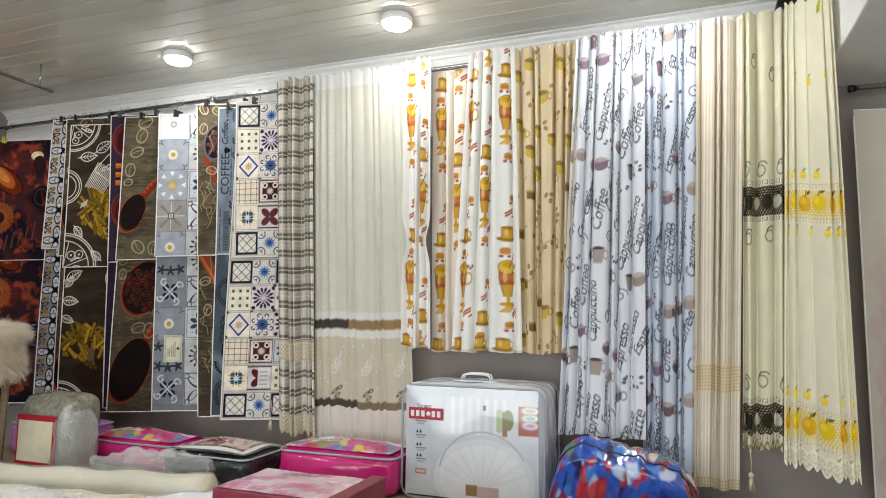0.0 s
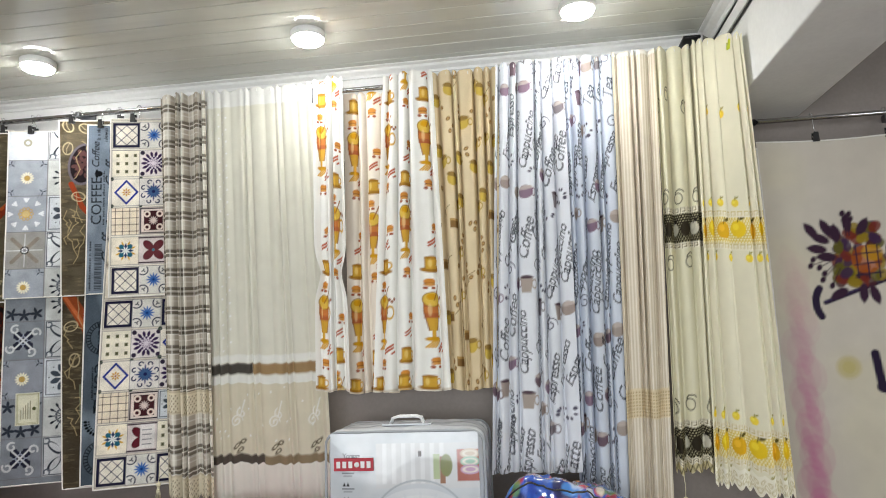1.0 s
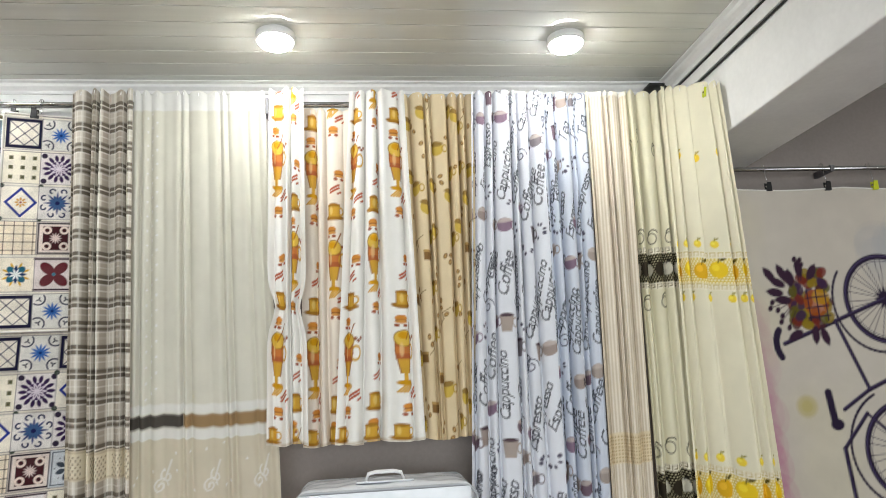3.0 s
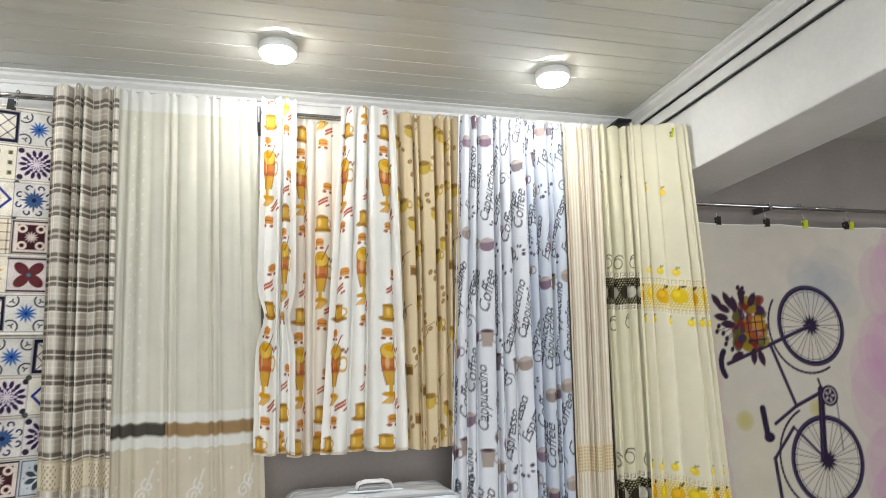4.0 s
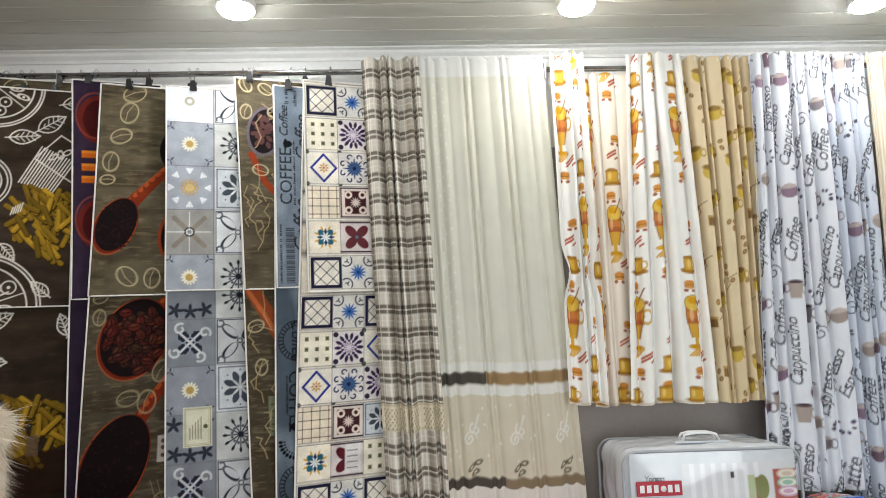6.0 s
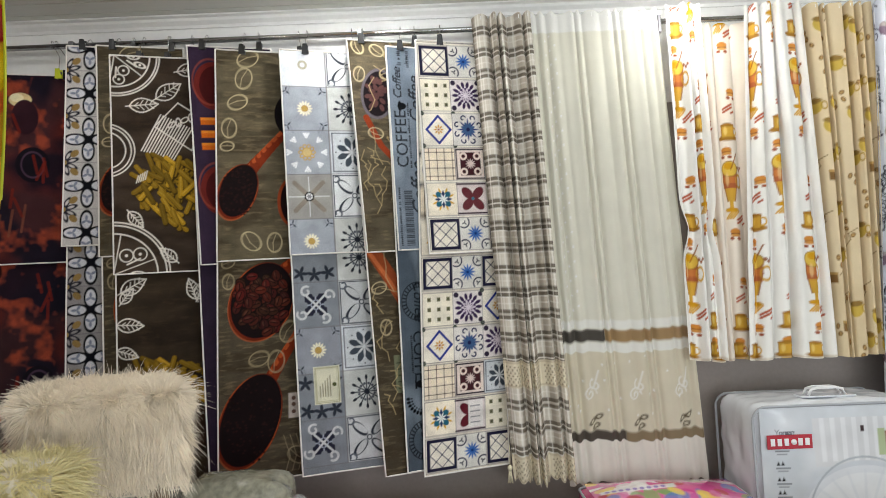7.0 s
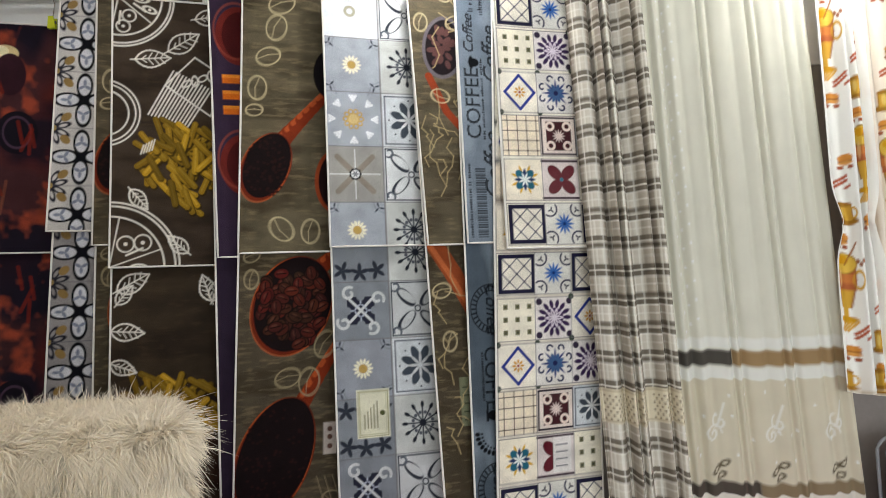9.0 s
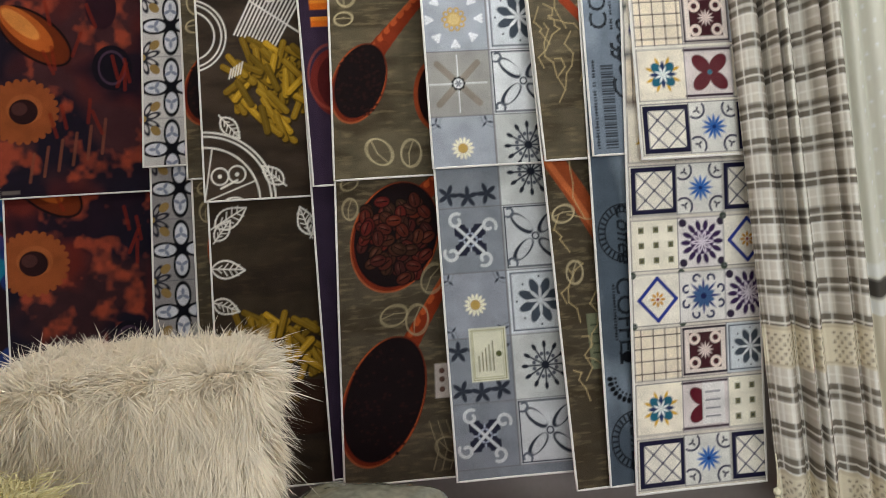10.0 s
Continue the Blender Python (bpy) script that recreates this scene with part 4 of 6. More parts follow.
        for k in range(4):
            a = k * 1.5708 + 0.785
            c.disc(x + 0.56 * s * math.cos(a), y + 0.56 * s * math.sin(a), 0.08 * s, (60, 50, 70))
    elif kind == "burst2":
        c.rect(*full, (220, 216, 212))
        c.petals(x, y, 8, 0.34 * s, 0.05 * s, (54, 66, 120), 0.2)
        c.petals(x, y, 8, 0.24 * s, 0.10 * s, (70, 100, 140), 0.1, 0.39)
        c.disc(x, y, 0.06 * s, (40, 44, 90))
        for k in range(8):
            a = k * 0.7854 + 0.39
            c.arc(x + 0.38 * s * math.cos(a), y + 0.38 * s * math.sin(a), 0.09 * s, a - 1.5, a + 2.6, 0.006, (56, 60, 92), 10, 0.5)
    elif kind == "maroon":
        c.rect(*full, (222, 210, 202))
        c.border(x - h * 0.9, x + h * 0.9, y - h * 0.9, y + h * 0.9, 0.007, (44, 34, 50))
        c.rect(x - 0.33 * s, x + 0.33 * s, y - 0.36 * s, y + 0.36 * s, (74, 38, 44))
        for px, py in ((-1, -1), (1, -1), (1, 1), (-1, 1)):
            c.disc(x + px * 0.22 * s, y + py * 0.24 * s, 0.09 * s, (226, 210, 200), ring=0.010)
        c.petals(x, y, 12, 0.15 * s, 0.035 * s, (222, 206, 200), 0.1)
    elif kind == "redflower":
        c.rect(*full, (216, 206, 204))
        c.petals(x, y, 4, 0.46 * s, 0.28 * s, (98, 16, 38), 0.05, 0.785)
        c.disc(x, y, 0.05 * s, (60, 120, 140))
        c.line([(x - h, y - h * 0.9), (x + h, y - h * 0.9)], 0.008, (60, 40, 56))
        c.line([(x - h, y + h * 0.9), (x + h, y + h * 0.9)], 0.008, (60, 40, 56))
    c.border(*full, 0.0025, (120, 118, 120))


def draw_grey(c):
    s = 0.219
    if not c.off:
        left = ("daisy", "star", "gold", "daisy", "ring")
        right = ("burst", "leaf4", "flower8", "burst", "leaf4")
        y = 0.062
    else:
        left = ("curl", "leafrow", "daisy", "curl", "leafrow", "curl", "daisy", "star", "daisy")
        right = ("leaf4", "burst", "flower8", "leaf4", "burst", "leaf4", "flower8", "burst", "leaf4")
        y = 0.145
    for k in range(5 if not c.off else 6):
        for kind, x in ((left[k % len(left)], 0.105), (right[k % len(right)], 0.327)):
            # tiles of the back drop are dimmed: shade put into the print colours
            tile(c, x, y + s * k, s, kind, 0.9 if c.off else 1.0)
    if c.off:
        c.rect(0.075, 0.20, 0.325, 0.505, (214, 212, 192))
        c.border(0.082, 0.193, 0.332, 0.498, 0.003, (150, 148, 110))
        c.border(0.088, 0.187, 0.338, 0.492, 0.002, (170, 168, 130))
        for k in range(5):
            c.rect(0.150 - 0.012 * k, 0.154 - 0.012 * k, 0.36, 0.46 - 0.012 * k, (120, 118, 90))
        c.disc(0.172, 0.415, 0.010, (90, 94, 60))


def draw_roots(c):
    wood(c)
    if not c.off:
        c.disc(0.13, 0.78, 0.085, (110, 104, 112), 0.13, -0.2)
        c.disc(0.13, 0.78, 0.072, (34, 24, 30), 0.115, -0.2)
        for k in range(24):
            a, q = c.rnd.uniform(0, 6.28), math.sqrt(c.rnd.random()) * 0.8
            c.disc(0.13 + 0.07 * q * math.cos(a), 0.78 + 0.11 * q * math.sin(a), 0.018, (96, 66, 64), 0.011, a)
        c.line([(0.06, 0.66), (0.12, 0.52), (0.22, 0.40)], 0.03, (150, 66, 36))
    else:
        c.line([(0.0, 1.12), (0.10, 0.95), (0.22, 0.72)], 0.07, (150, 78, 44))
        c.line([(-0.01, 1.10), (0.09, 0.94), (0.21, 0.72)], 0.02, (190, 110, 66))
        c.rect(0.09, 0.17, 0.38, 0.56, (124, 128, 104), 0.85)
        for k in range(5):
            c.rect(0.10, 0.15, 0.40 + 0.03 * k, 0.405 + 0.03 * k, (70, 76, 60))
    for k in range(24):
        u, v = c.rnd.uniform(0.02, c.w), c.rnd.uniform(0.05, c.h - 0.1)
        pts = [(u, v)]
        for q in range(5):
            pts.append((pts[-1][0] + c.rnd.uniform(-0.03, 0.03), pts[-1][1] + c.rnd.uniform(0.0, 0.05)))
        c.line(pts, 0.004, (186, 168, 128), 0.75)
    for k in range(6):
        chalk_bean(c, c.rnd.uniform(0.03, 0.3), c.rnd.uniform(0.5, c.h), 0.035, c.rnd.uniform(0, 3))


def draw_news(c):
    c.blotch((176, 188, 200), 0.15, 0.45, 0.7, 0.6, 41, 2.0)
    c.blotch((92, 104, 118), 0.2, 0.5, 0.75, 0.5, 42, 2.0)
    ink, up, down = (12, 15, 22), radians(90), radians(270)

    def small(x, v0, v1, w=0.011):
        """A line of lettering too small to read: short strokes of uneven height."""
        v = v0
        while v < v1:
            if c.rnd.random() < 0.85:
                c.rect(x - w * c.rnd.uniform(0.55, 1.0), x, v, v + 0.0045, ink, 0.9)
                if c.rnd.random() < 0.5:
                    c.rect(x - w * 0.55, x - w * 0.3, v, v + 0.009, ink, 0.9)
            v += 0.0095

    if not c.off:
        small(0.026, 0.02, 0.30, 0.012)
        c.word("COFFEE", 0.078, 0.40, 0.082, up, ink)
        small(0.096, 0.40, 0.72)
        c.word("Coffee", 0.150, 0.16, 0.098, up, ink, 0.3)
        c.word("Coffee", 0.158, 0.62, 0.086, up, ink, 0.3)
        c.word("Coffee", 0.064, 0.74, 0.058, up, ink, 0.3)
        for k in range(30):
            v = 0.02 + 0.009 * k
            c.rect(0.045, 0.085, v, v + (0.0055 if k % 3 else 0.003), ink, 0.85)
        small(0.118, 0.02, 0.15)
        small(0.135, 0.02, 0.15)
        small(0.175, 0.10, 0.95)
        c.disc(0.062, 0.705, 0.022, ink, 0.017)
        c.disc(0.052, 0.705, 0.010, ink, 0.026)
        for v in (0.92, 0.96):
            small(0.07 + (v - 0.92), 0.90, 1.02, 0.02)
    else:
        for v in (0.14, 0.80):
            c.word("Coffee", 0.075, v + 0.10, 0.072, down, ink, 0.3)
            for r in (0.082, 0.060):
                c.disc(0.095, v, r, ink, r * 1.12, ring=0.0035)
            for k in range(30):
                a = k * math.tau / 30
                c.line([(0.095 + 0.064 * math.cos(a), v + 0.072 * math.sin(a)), (0.095 + 0.077 * math.cos(a), v + 0.087 * math.sin(a))], 0.006, ink, 0.9)
        c.word("COFFEE", 0.060, 0.66, 0.080, down, ink)
        small(0.055, 0.46, 0.64)
        small(0.118, 0.44, 0.62, 0.014)
        c.disc(0.085, 0.405, 0.022, ink, 0.018)
        c.rect(0.058, 0.066, 0.385, 0.425, ink)
        for k in range(15):
            a = math.pi + k * math.pi / 14
            c.disc(0.095 + 0.075 * math.cos(a), 0.34 + 0.075 * math.sin(a), 0.010, ink, 0.007, a)
            c.disc(0.095 + 0.058 * math.cos(a), 0.34 + 0.058 * math.sin(a), 0.004, ink)


def draw_tiles(c):
    s, sy = 0.152, 0.172
    one = ("navy", "teal", "grid", "diamond", "dots")
    two = ("bluestar", "redflower", "maroon", "burst2", "mandala")
    three = ("navy", "dots", "flower8", "mandala", "diamond")
    for k in range(13):
        for n, kinds in enumerate((one, two, three)):
            tile(c, 0.012 + s * (n + 0.5), sy * (k + 0.5) + 0.004, 0.160, kinds[k % 5])
    if c.off:
        c.rect(0.225, 0.30, 0.20, 0.33, (226, 222, 220))
        for k in range(4):
            c.rect(0.235, 0.285, 0.22 + 0.026 * k, 0.225 + 0.026 * k, (130, 130, 136))
    c.blotch((186, 178, 166), 0.25, 0.55, 0.8, 0.08, 51)


# ---- the rods ----
def rod(name, a, b, r, label, ends=True):
    e = empty(name)
    part("tube", tube_bm([a, b], r, 14), M_CHROME, e)
    d = (Vector(b) - Vector(a)).normalized()
    if ends:
        for q, sgn in ((a, -1), (b, 1)):
            part("end_cap", tube_bm([Vector(q) + d * sgn * 0.0005, Vector(q) + d * sgn * 0.03], r * 1.5, 12), M_BLACK, e, "black plastic end cap")
    n = max(2, int((Vector(b) - Vector(a)).length / 1.2))
    for k in range(n):
        p = Vector(a).lerp(Vector(b), (k + 0.5) / n)
        part("bracket", box_bm(p.x - 0.012, p.x + 0.012, p.y - r * 1.3, WALL - 0.013, p.z - 0.018, p.z + 0.018, 0.003), M_BRACKET, e, "satin steel wall bracket", smooth=False)
    return tagged(e, label, "curtain rod", "chrome rods on the wall")


rod("curtain_rod", (-5.5, 3.50, 2.922), (0.32, 3.50, 2.922), 0.011, "long chrome curtain rod along the back wall")
rod("curtain_rod", (-5.5, 3.585, 2.95), (0.32, 3.585, 2.95), 0.010, "long chrome rear curtain rod close to the wall")
rod("curtain_rod", (0.56, 3.52, 2.543), (3.3, 3.52, 2.543), 0.012, "chrome rod carrying the bicycle wall hanging")


tagged(part("rod_bracket", box_bm(-1.829, -1.813, 3.46, 3.647, 2.85, 2.94, 0.004), M_BRACKET, smooth=False), "satin steel rod bracket between two curtains", "bracket")


# ---- curtains ----
def curtain(label, xt, xb, z, y, folds, amp, color, draw, mat=None, group="curtains on the wall rods", name="curtain", **kw):
    e = empty(name)
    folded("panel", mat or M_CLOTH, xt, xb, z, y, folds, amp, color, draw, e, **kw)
    return tagged(e, label, "curtain", group)


curtain("grey and cream plaid linen curtain with lace bands", (-2.757, -2.465), (-2.648, -2.36), (2.965, 0.68), 3.455, 5, 0.05, (214, 207, 194), draw_plaid, seed=3, hem=0.02, scallop=0.02, sharp=0.55, res=0.0045)
curtain("sheer white voile curtain with dark and brown ribbon bands", (-2.47, -1.832), (-2.385, -1.725), (2.968, 0.66), 3.465, 10, 0.013, (236, 234, 219), draw_sheer, M_SHEER, seed=5, hem=0.02, sharp=1.15, res=0.005)
curtain("short white kitchen curtain printed with latte glasses, tied back", (-1.805, -1.635), (-1.80, -1.615), (2.965, 1.235), 3.43, 3, 0.04, (244, 243, 238), draw_latte, seed=8, pinch=(1.85, 0.36, 0.09, 0.55), name="kitchen_curtain")
# same white cloth as its neighbours, with pinkish shade mixed into the base colour
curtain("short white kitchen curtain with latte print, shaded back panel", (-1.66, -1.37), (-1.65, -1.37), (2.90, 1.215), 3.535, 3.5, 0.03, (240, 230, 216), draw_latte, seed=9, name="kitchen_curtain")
curtain("short white kitchen curtain printed with latte glasses and cups", (-1.405, -1.125), (-1.50, -1.085), (2.965, 1.225), 3.455, 4, 0.05, (244, 243, 238), draw_latte, seed=11, name="kitchen_curtain")
curtain("short tan kitchen curtain printed with cups and beans", (-1.135, -0.765), (-1.10, -0.808), (2.955, 1.222), 3.475, 6, 0.045, (226, 208, 172), draw_beans, seed=13, name="kitchen_curtain")
curtain("white kitchen curtain with coffee words, shorter half", (-0.772, -0.41), (-0.895, -0.45), (2.96, 0.81), 3.45, 6, 0.045, (229, 232, 239), draw_coffee, seed=17, name="kitchen_curtain")
# base colour bluer and darker than the shorter half: its blue shading is painted in
curtain("white kitchen curtain with coffee words, longer half", (-0.42, -0.145), (-0.47, -0.225), (2.962, 0.62), 3.475, 5, 0.045, (214, 221, 234), draw_coffee, seed=19, name="kitchen_curtain")
curtain("beige striped linen curtain with a woven lower band", (-0.15, 0.075), (-0.235, -0.03), (2.965, 0.60), 3.465, 4.5, 0.036, (232, 222, 204), draw_beige, seed=21)
curtain("pale cream curtain with black lace and apple bands", (0.07, 0.335), (-0.01, 0.25), (2.965, 0.79), 3.455, 4.5, 0.04, (228, 223, 196), draw_blackband, seed=23, hem=0.02, scallop=0.022)
curtain("cream curtain with yellow lemon border and lace hem", (0.255, 0.392), (0.16, 0.40), (2.97, 0.74), 3.42, 4, 0.03, (233, 228, 203), draw_lemon, seed=27, hem=0.02, scallop=0.028, swing=(-0.33, -0.13))


# ---- mats ----
def mat(label, x, z, seam, shear, wide, front, back, color, shade_color, show=9.0, y=3.40, slope=0.30, category="kitchen mat", res=0.0036):
    """A mat folded over the hanger line: a shorter front drop over a longer back drop, each edged with piping."""
    e = empty("kitchen_mat")
    ztop, zhem = z
    phase = random.Random(int(abs(x) * 1000)).uniform(0, 6)
    # the back drop's base colour is darkened to carry the shade behind the front drop
    for k, (name, z1, dy, fn, col) in enumerate((("front_drop", seam, 0.0, front, color), ("back_drop", zhem, 0.018, back, shade_color))):
        H = ztop - z1
        # fine points where the print shows, coarse ones where the next mat or the front drop covers it
        edge_u, edge_v = min(wide, show + 0.09), (H if k == 0 else seam - zhem + 0.06)
        us = np.r_[np.arange(0, edge_u, res), np.linspace(edge_u, wide, 8)] if wide - edge_u > 0.05 else np.linspace(0, wide, int(wide / res))
        vs = np.arange(0, edge_v, res) if k else np.linspace(0, H, int(H / res))
        if k:
            vs = np.r_[vs, np.linspace(edge_v, H, 40)]
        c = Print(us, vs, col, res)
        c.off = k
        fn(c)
        U, V = np.meshgrid(us, vs)
        P = np.zeros((*U.shape, 3))
        P[..., 0] = x + shear[k] * (H - V) / H + U * 0.955
        drop = H - V
        wave = 0.009 * np.sin(2.3 * drop + phase) * (U / wide) + 0.004 * np.sin(8 * U + 3 * drop)
        P[..., 1] = y + dy + slope * U + wave
        P[..., 2] = ztop - drop + 0.025 * U
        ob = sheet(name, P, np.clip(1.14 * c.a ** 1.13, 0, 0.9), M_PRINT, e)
        edge = [*P[0, ::6], P[0, -1], *P[6::8, -1], P[-1, -1], *P[-1, ::-6], P[-1, 0], *P[::-8, 0][:-1]]
        part("piping", tube_bm([tuple(p) for p in edge], 0.0042, 6, closed=True), M_PIPING, ob, "white overlocked edge")
    return tagged(e, label, category, "kitchen mats hung along the wall")


# last two columns: front colour, then its darker copy with shade painted in
MATS = (
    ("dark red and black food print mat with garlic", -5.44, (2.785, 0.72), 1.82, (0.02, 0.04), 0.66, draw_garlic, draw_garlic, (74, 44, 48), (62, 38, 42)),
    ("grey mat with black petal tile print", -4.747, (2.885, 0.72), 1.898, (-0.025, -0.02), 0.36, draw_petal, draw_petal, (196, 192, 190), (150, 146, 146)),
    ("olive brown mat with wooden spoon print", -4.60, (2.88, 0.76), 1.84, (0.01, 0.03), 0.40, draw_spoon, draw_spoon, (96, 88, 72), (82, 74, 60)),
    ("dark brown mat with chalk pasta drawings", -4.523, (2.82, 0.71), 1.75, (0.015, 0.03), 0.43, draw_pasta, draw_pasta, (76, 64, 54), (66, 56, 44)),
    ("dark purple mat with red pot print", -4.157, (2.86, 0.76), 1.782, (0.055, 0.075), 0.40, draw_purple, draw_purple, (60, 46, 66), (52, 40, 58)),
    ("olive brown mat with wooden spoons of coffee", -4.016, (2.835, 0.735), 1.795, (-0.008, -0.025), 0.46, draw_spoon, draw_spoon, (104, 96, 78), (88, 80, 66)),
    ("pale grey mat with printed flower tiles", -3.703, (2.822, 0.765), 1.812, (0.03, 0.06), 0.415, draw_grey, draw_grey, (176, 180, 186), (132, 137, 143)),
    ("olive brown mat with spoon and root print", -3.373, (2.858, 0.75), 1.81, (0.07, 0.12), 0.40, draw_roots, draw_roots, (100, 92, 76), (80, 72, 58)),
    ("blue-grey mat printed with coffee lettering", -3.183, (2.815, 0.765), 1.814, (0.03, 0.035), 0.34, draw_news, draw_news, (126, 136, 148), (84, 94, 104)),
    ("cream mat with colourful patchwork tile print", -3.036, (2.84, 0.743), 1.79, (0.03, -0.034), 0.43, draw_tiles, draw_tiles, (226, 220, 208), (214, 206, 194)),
)
depth = 3.41
for n, row in enumerate(MATS):
    after = MATS[n + 1][1] if n + 1 < len(MATS) else -2.62
    if n:
        # each mat hangs clear in front of the one that it overlaps
        depth = min(3.41, depth + 0.30 * (row[1] - MATS[n - 1][1]) - 0.046)
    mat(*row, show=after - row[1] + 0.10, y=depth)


# ---- clips and hooks that carry the mats ----
M_YELLOW = material("yellow_green_plastic", (206, 214, 40), 0.4)
M_GREYCARD = material("grey_card", (200, 200, 196), 0.7)


def clip(x, y, z, body=None, top=2.928):
    e = empty("clip")
    for sg in (-1, 1):
        bm = bmesh.new()
        v = [bm.verts.new(p) for p in ((x - 0.017, y + sg * 0.003, z - 0.022), (x + 0.017, y + sg * 0.003, z - 0.022), (x + 0.011, y + sg * 0.011, z + 0.026), (x - 0.011, y + sg * 0.011, z + 0.026),
                                       (x - 0.017, y + sg * 0.007, z - 0.022), (x + 0.017, y + sg * 0.007, z - 0.022), (x + 0.011, y + sg * 0.015, z + 0.026), (x - 0.011, y + sg * 0.015, z + 0.026))]
        for f in ((0, 1, 2, 3), (4, 5, 6, 7), (0, 1, 5, 4), (1, 2, 6, 5), (2, 3, 7, 6), (3, 0, 4, 7)):
            bm.faces.new([v[k] for k in f])
        bmesh.ops.recalc_face_normals(bm, faces=bm.faces)
        part("jaw", bm, body or M_BLACK, e, smooth=False)
    part("spring", tube_bm([(x - 0.014, y, z + 0.004), (x + 0.014, y, z + 0.004)], 0.006, 8), M_CHROME, e, "steel spring")
    hook = [(x, y, z + 0.012), (x, y + 0.01, top - 0.04)] + [(x, 3.50 + 0.019 * math.cos(a), top + 0.019 * math.sin(a)) for a in np.linspace(-2.6, 2.4, 9)][::-1]
    part("hook", tube_bm(hook, 0.0017, 6), M_CHROME, e, "thin bent wire hook")
    return tagged(e, "yellow-green plastic spring clip on a wire hook" if body else "black plastic spring clip on a wire hook", "clip", "clips that carry the mats")


for row in MATS:
    mx, mz, w = row[1], row[2][0], row[5]
    u = 0.12 if w > 0.4 else 0.07
    clip(mx + u, 3.408 + 0.30 * u, mz + 0.006, M_YELLOW if mx < -5 else None)
    clip(mx + w - 0.07, 3.408 + 0.30 * (w - 0.07), mz + 0.014)
clip(-4.87, 3.40 + 0.15, 2.795, M_YELLOW)
clip(-4.28, 3.40 + 0.082, 2.83)


# ---- the bicycle wall hanging ----
def draw_bike(c):
    ink, hi = (44, 32, 58), (96, 84, 130)
    X, Z = (lambda x: x - 0.55), (lambda z: z - 0.45)
    c.blotch((204, 195, 182), 0.6, 0.4, 0.75, 0.5, 61)
    c.blotch((222, 214, 184), 0.4, 0.55, 0.8, 0.4, 62)
    for k in range(26):
        c.disc(X(2.0 + c.rnd.uniform(-0.22, 0.5)), Z(c.rnd.uniform(0.6, 2.4)), 0.20, (206, 140, 188), 0.26, 0, 0.2)
    for k in range(16):
        c.disc(X(1.5 + c.rnd.uniform(-0.1, 0.2)), Z(2.0 + c.rnd.uniform(-0.1, 0.2)), 0.14, (150, 160, 176), 0.12, 0, 0.07)
    for k in range(40):
        z = 0.5 + 1.35 * k / 40
        c.disc(X(0.66 - 0.02 * math.sin(k)), Z(z), 0.05 + 0.03 * math.sin(k * 1.7), (190, 70, 140), 0.10, 0.2, 0.22 * (1 - k / 46))
    for x, z in ((0.86, 1.31), (1.36, 1.36)):
        for q in (0.06, 0.048, 0.03):
            c.disc(X(x), Z(z), q, (196, 180, 96), q * 0.95, 0, 0.35)

    def wheel(x, z, r):
        c.disc(X(x), Z(z), r, ink, r, 0, 1, 0.030)
        c.disc(X(x), Z(z), r + 0.004, hi, r + 0.004, 0, 0.6, 0.005)
        c.disc(X(x), Z(z), r - 0.024, (70, 60, 84), r - 0.024, 0, 0.8, 0.004)
        for k in range(30):
            a = k * math.tau / 30 + (0.05 if k % 2 else 0)
            c.line([(X(x), Z(z)), (X(x) + (r - 0.01) * math.cos(a), Z(z) + (r - 0.01) * math.sin(a))], 0.0038, ink, 0.85)
        c.petals(X(x), Z(z), 12, 0.058, 0.016, ink, 0.2)
        c.disc(X(x), Z(z), 0.036, ink)

    wheel(1.395, 1.83, 0.222)
    wheel(1.385, 1.07, 0.235)
    c.arc(X(1.36), Z(1.82), 0.265, 2.5, 5.2, 0.013, ink, 24)
    c.arc(X(1.35), Z(1.09), 0.285, 2.0, 4.2, 0.013, ink, 24)
    bars = (((0.79, 1.62), (1.08, 1.72), 0.022), ((1.08, 1.72), (1.395, 1.83), 0.022), ((1.09, 1.72), (1.215, 1.38), 0.022), ((1.06, 1.285), (1.215, 1.375), 0.020), ((1.215, 1.375), (1.41, 1.45), 0.022),
            ((1.40, 1.46), (1.36, 1.08), 0.045), ((1.18, 1.26), (1.36, 1.09), 0.014), ((1.18, 1.26), (1.03, 1.10), 0.02), ((1.03, 1.10), (1.06, 0.62), 0.024), ((1.06, 0.70), (1.38, 0.82), 0.02), ((1.50, 1.40), (1.50, 1.12), 0.005))
    for a, b, w in bars:
        c.line([(X(a[0]), Z(a[1])), (X(b[0]), Z(b[1]))], w, ink)
        c.line([(X(a[0]) - 0.004, Z(a[1]) + 0.004), (X(b[0]) - 0.004, Z(b[1]) + 0.004)], 0.003, hi, 0.6)
    c.arc(X(0.86), Z(1.62), 0.115, 2.5, 3.75, 0.034, ink, 10)
    c.line([(X(0.985), Z(1.37)), (X(1.0), Z(1.22))], 0.040, ink)
    c.disc(X(1.01), Z(1.215), 0.036, ink, 0.028)
    c.disc(X(1.455), Z(1.425), 0.060, ink)
    c.disc(X(1.455), Z(1.425), 0.043, (176, 166, 164), ring=0.007)
    c.petals(X(1.455), Z(1.425), 5, 0.036, 0.014, (176, 166, 164), 0.3)
    c.line([(X(1.41), Z(1.45)), (X(1.39), Z(1.52))], 0.016, ink)
    # basket of flowers
    for k in range(60):
        x, z = c.rnd.uniform(0.86, 1.07), c.rnd.uniform(1.70, 1.98)
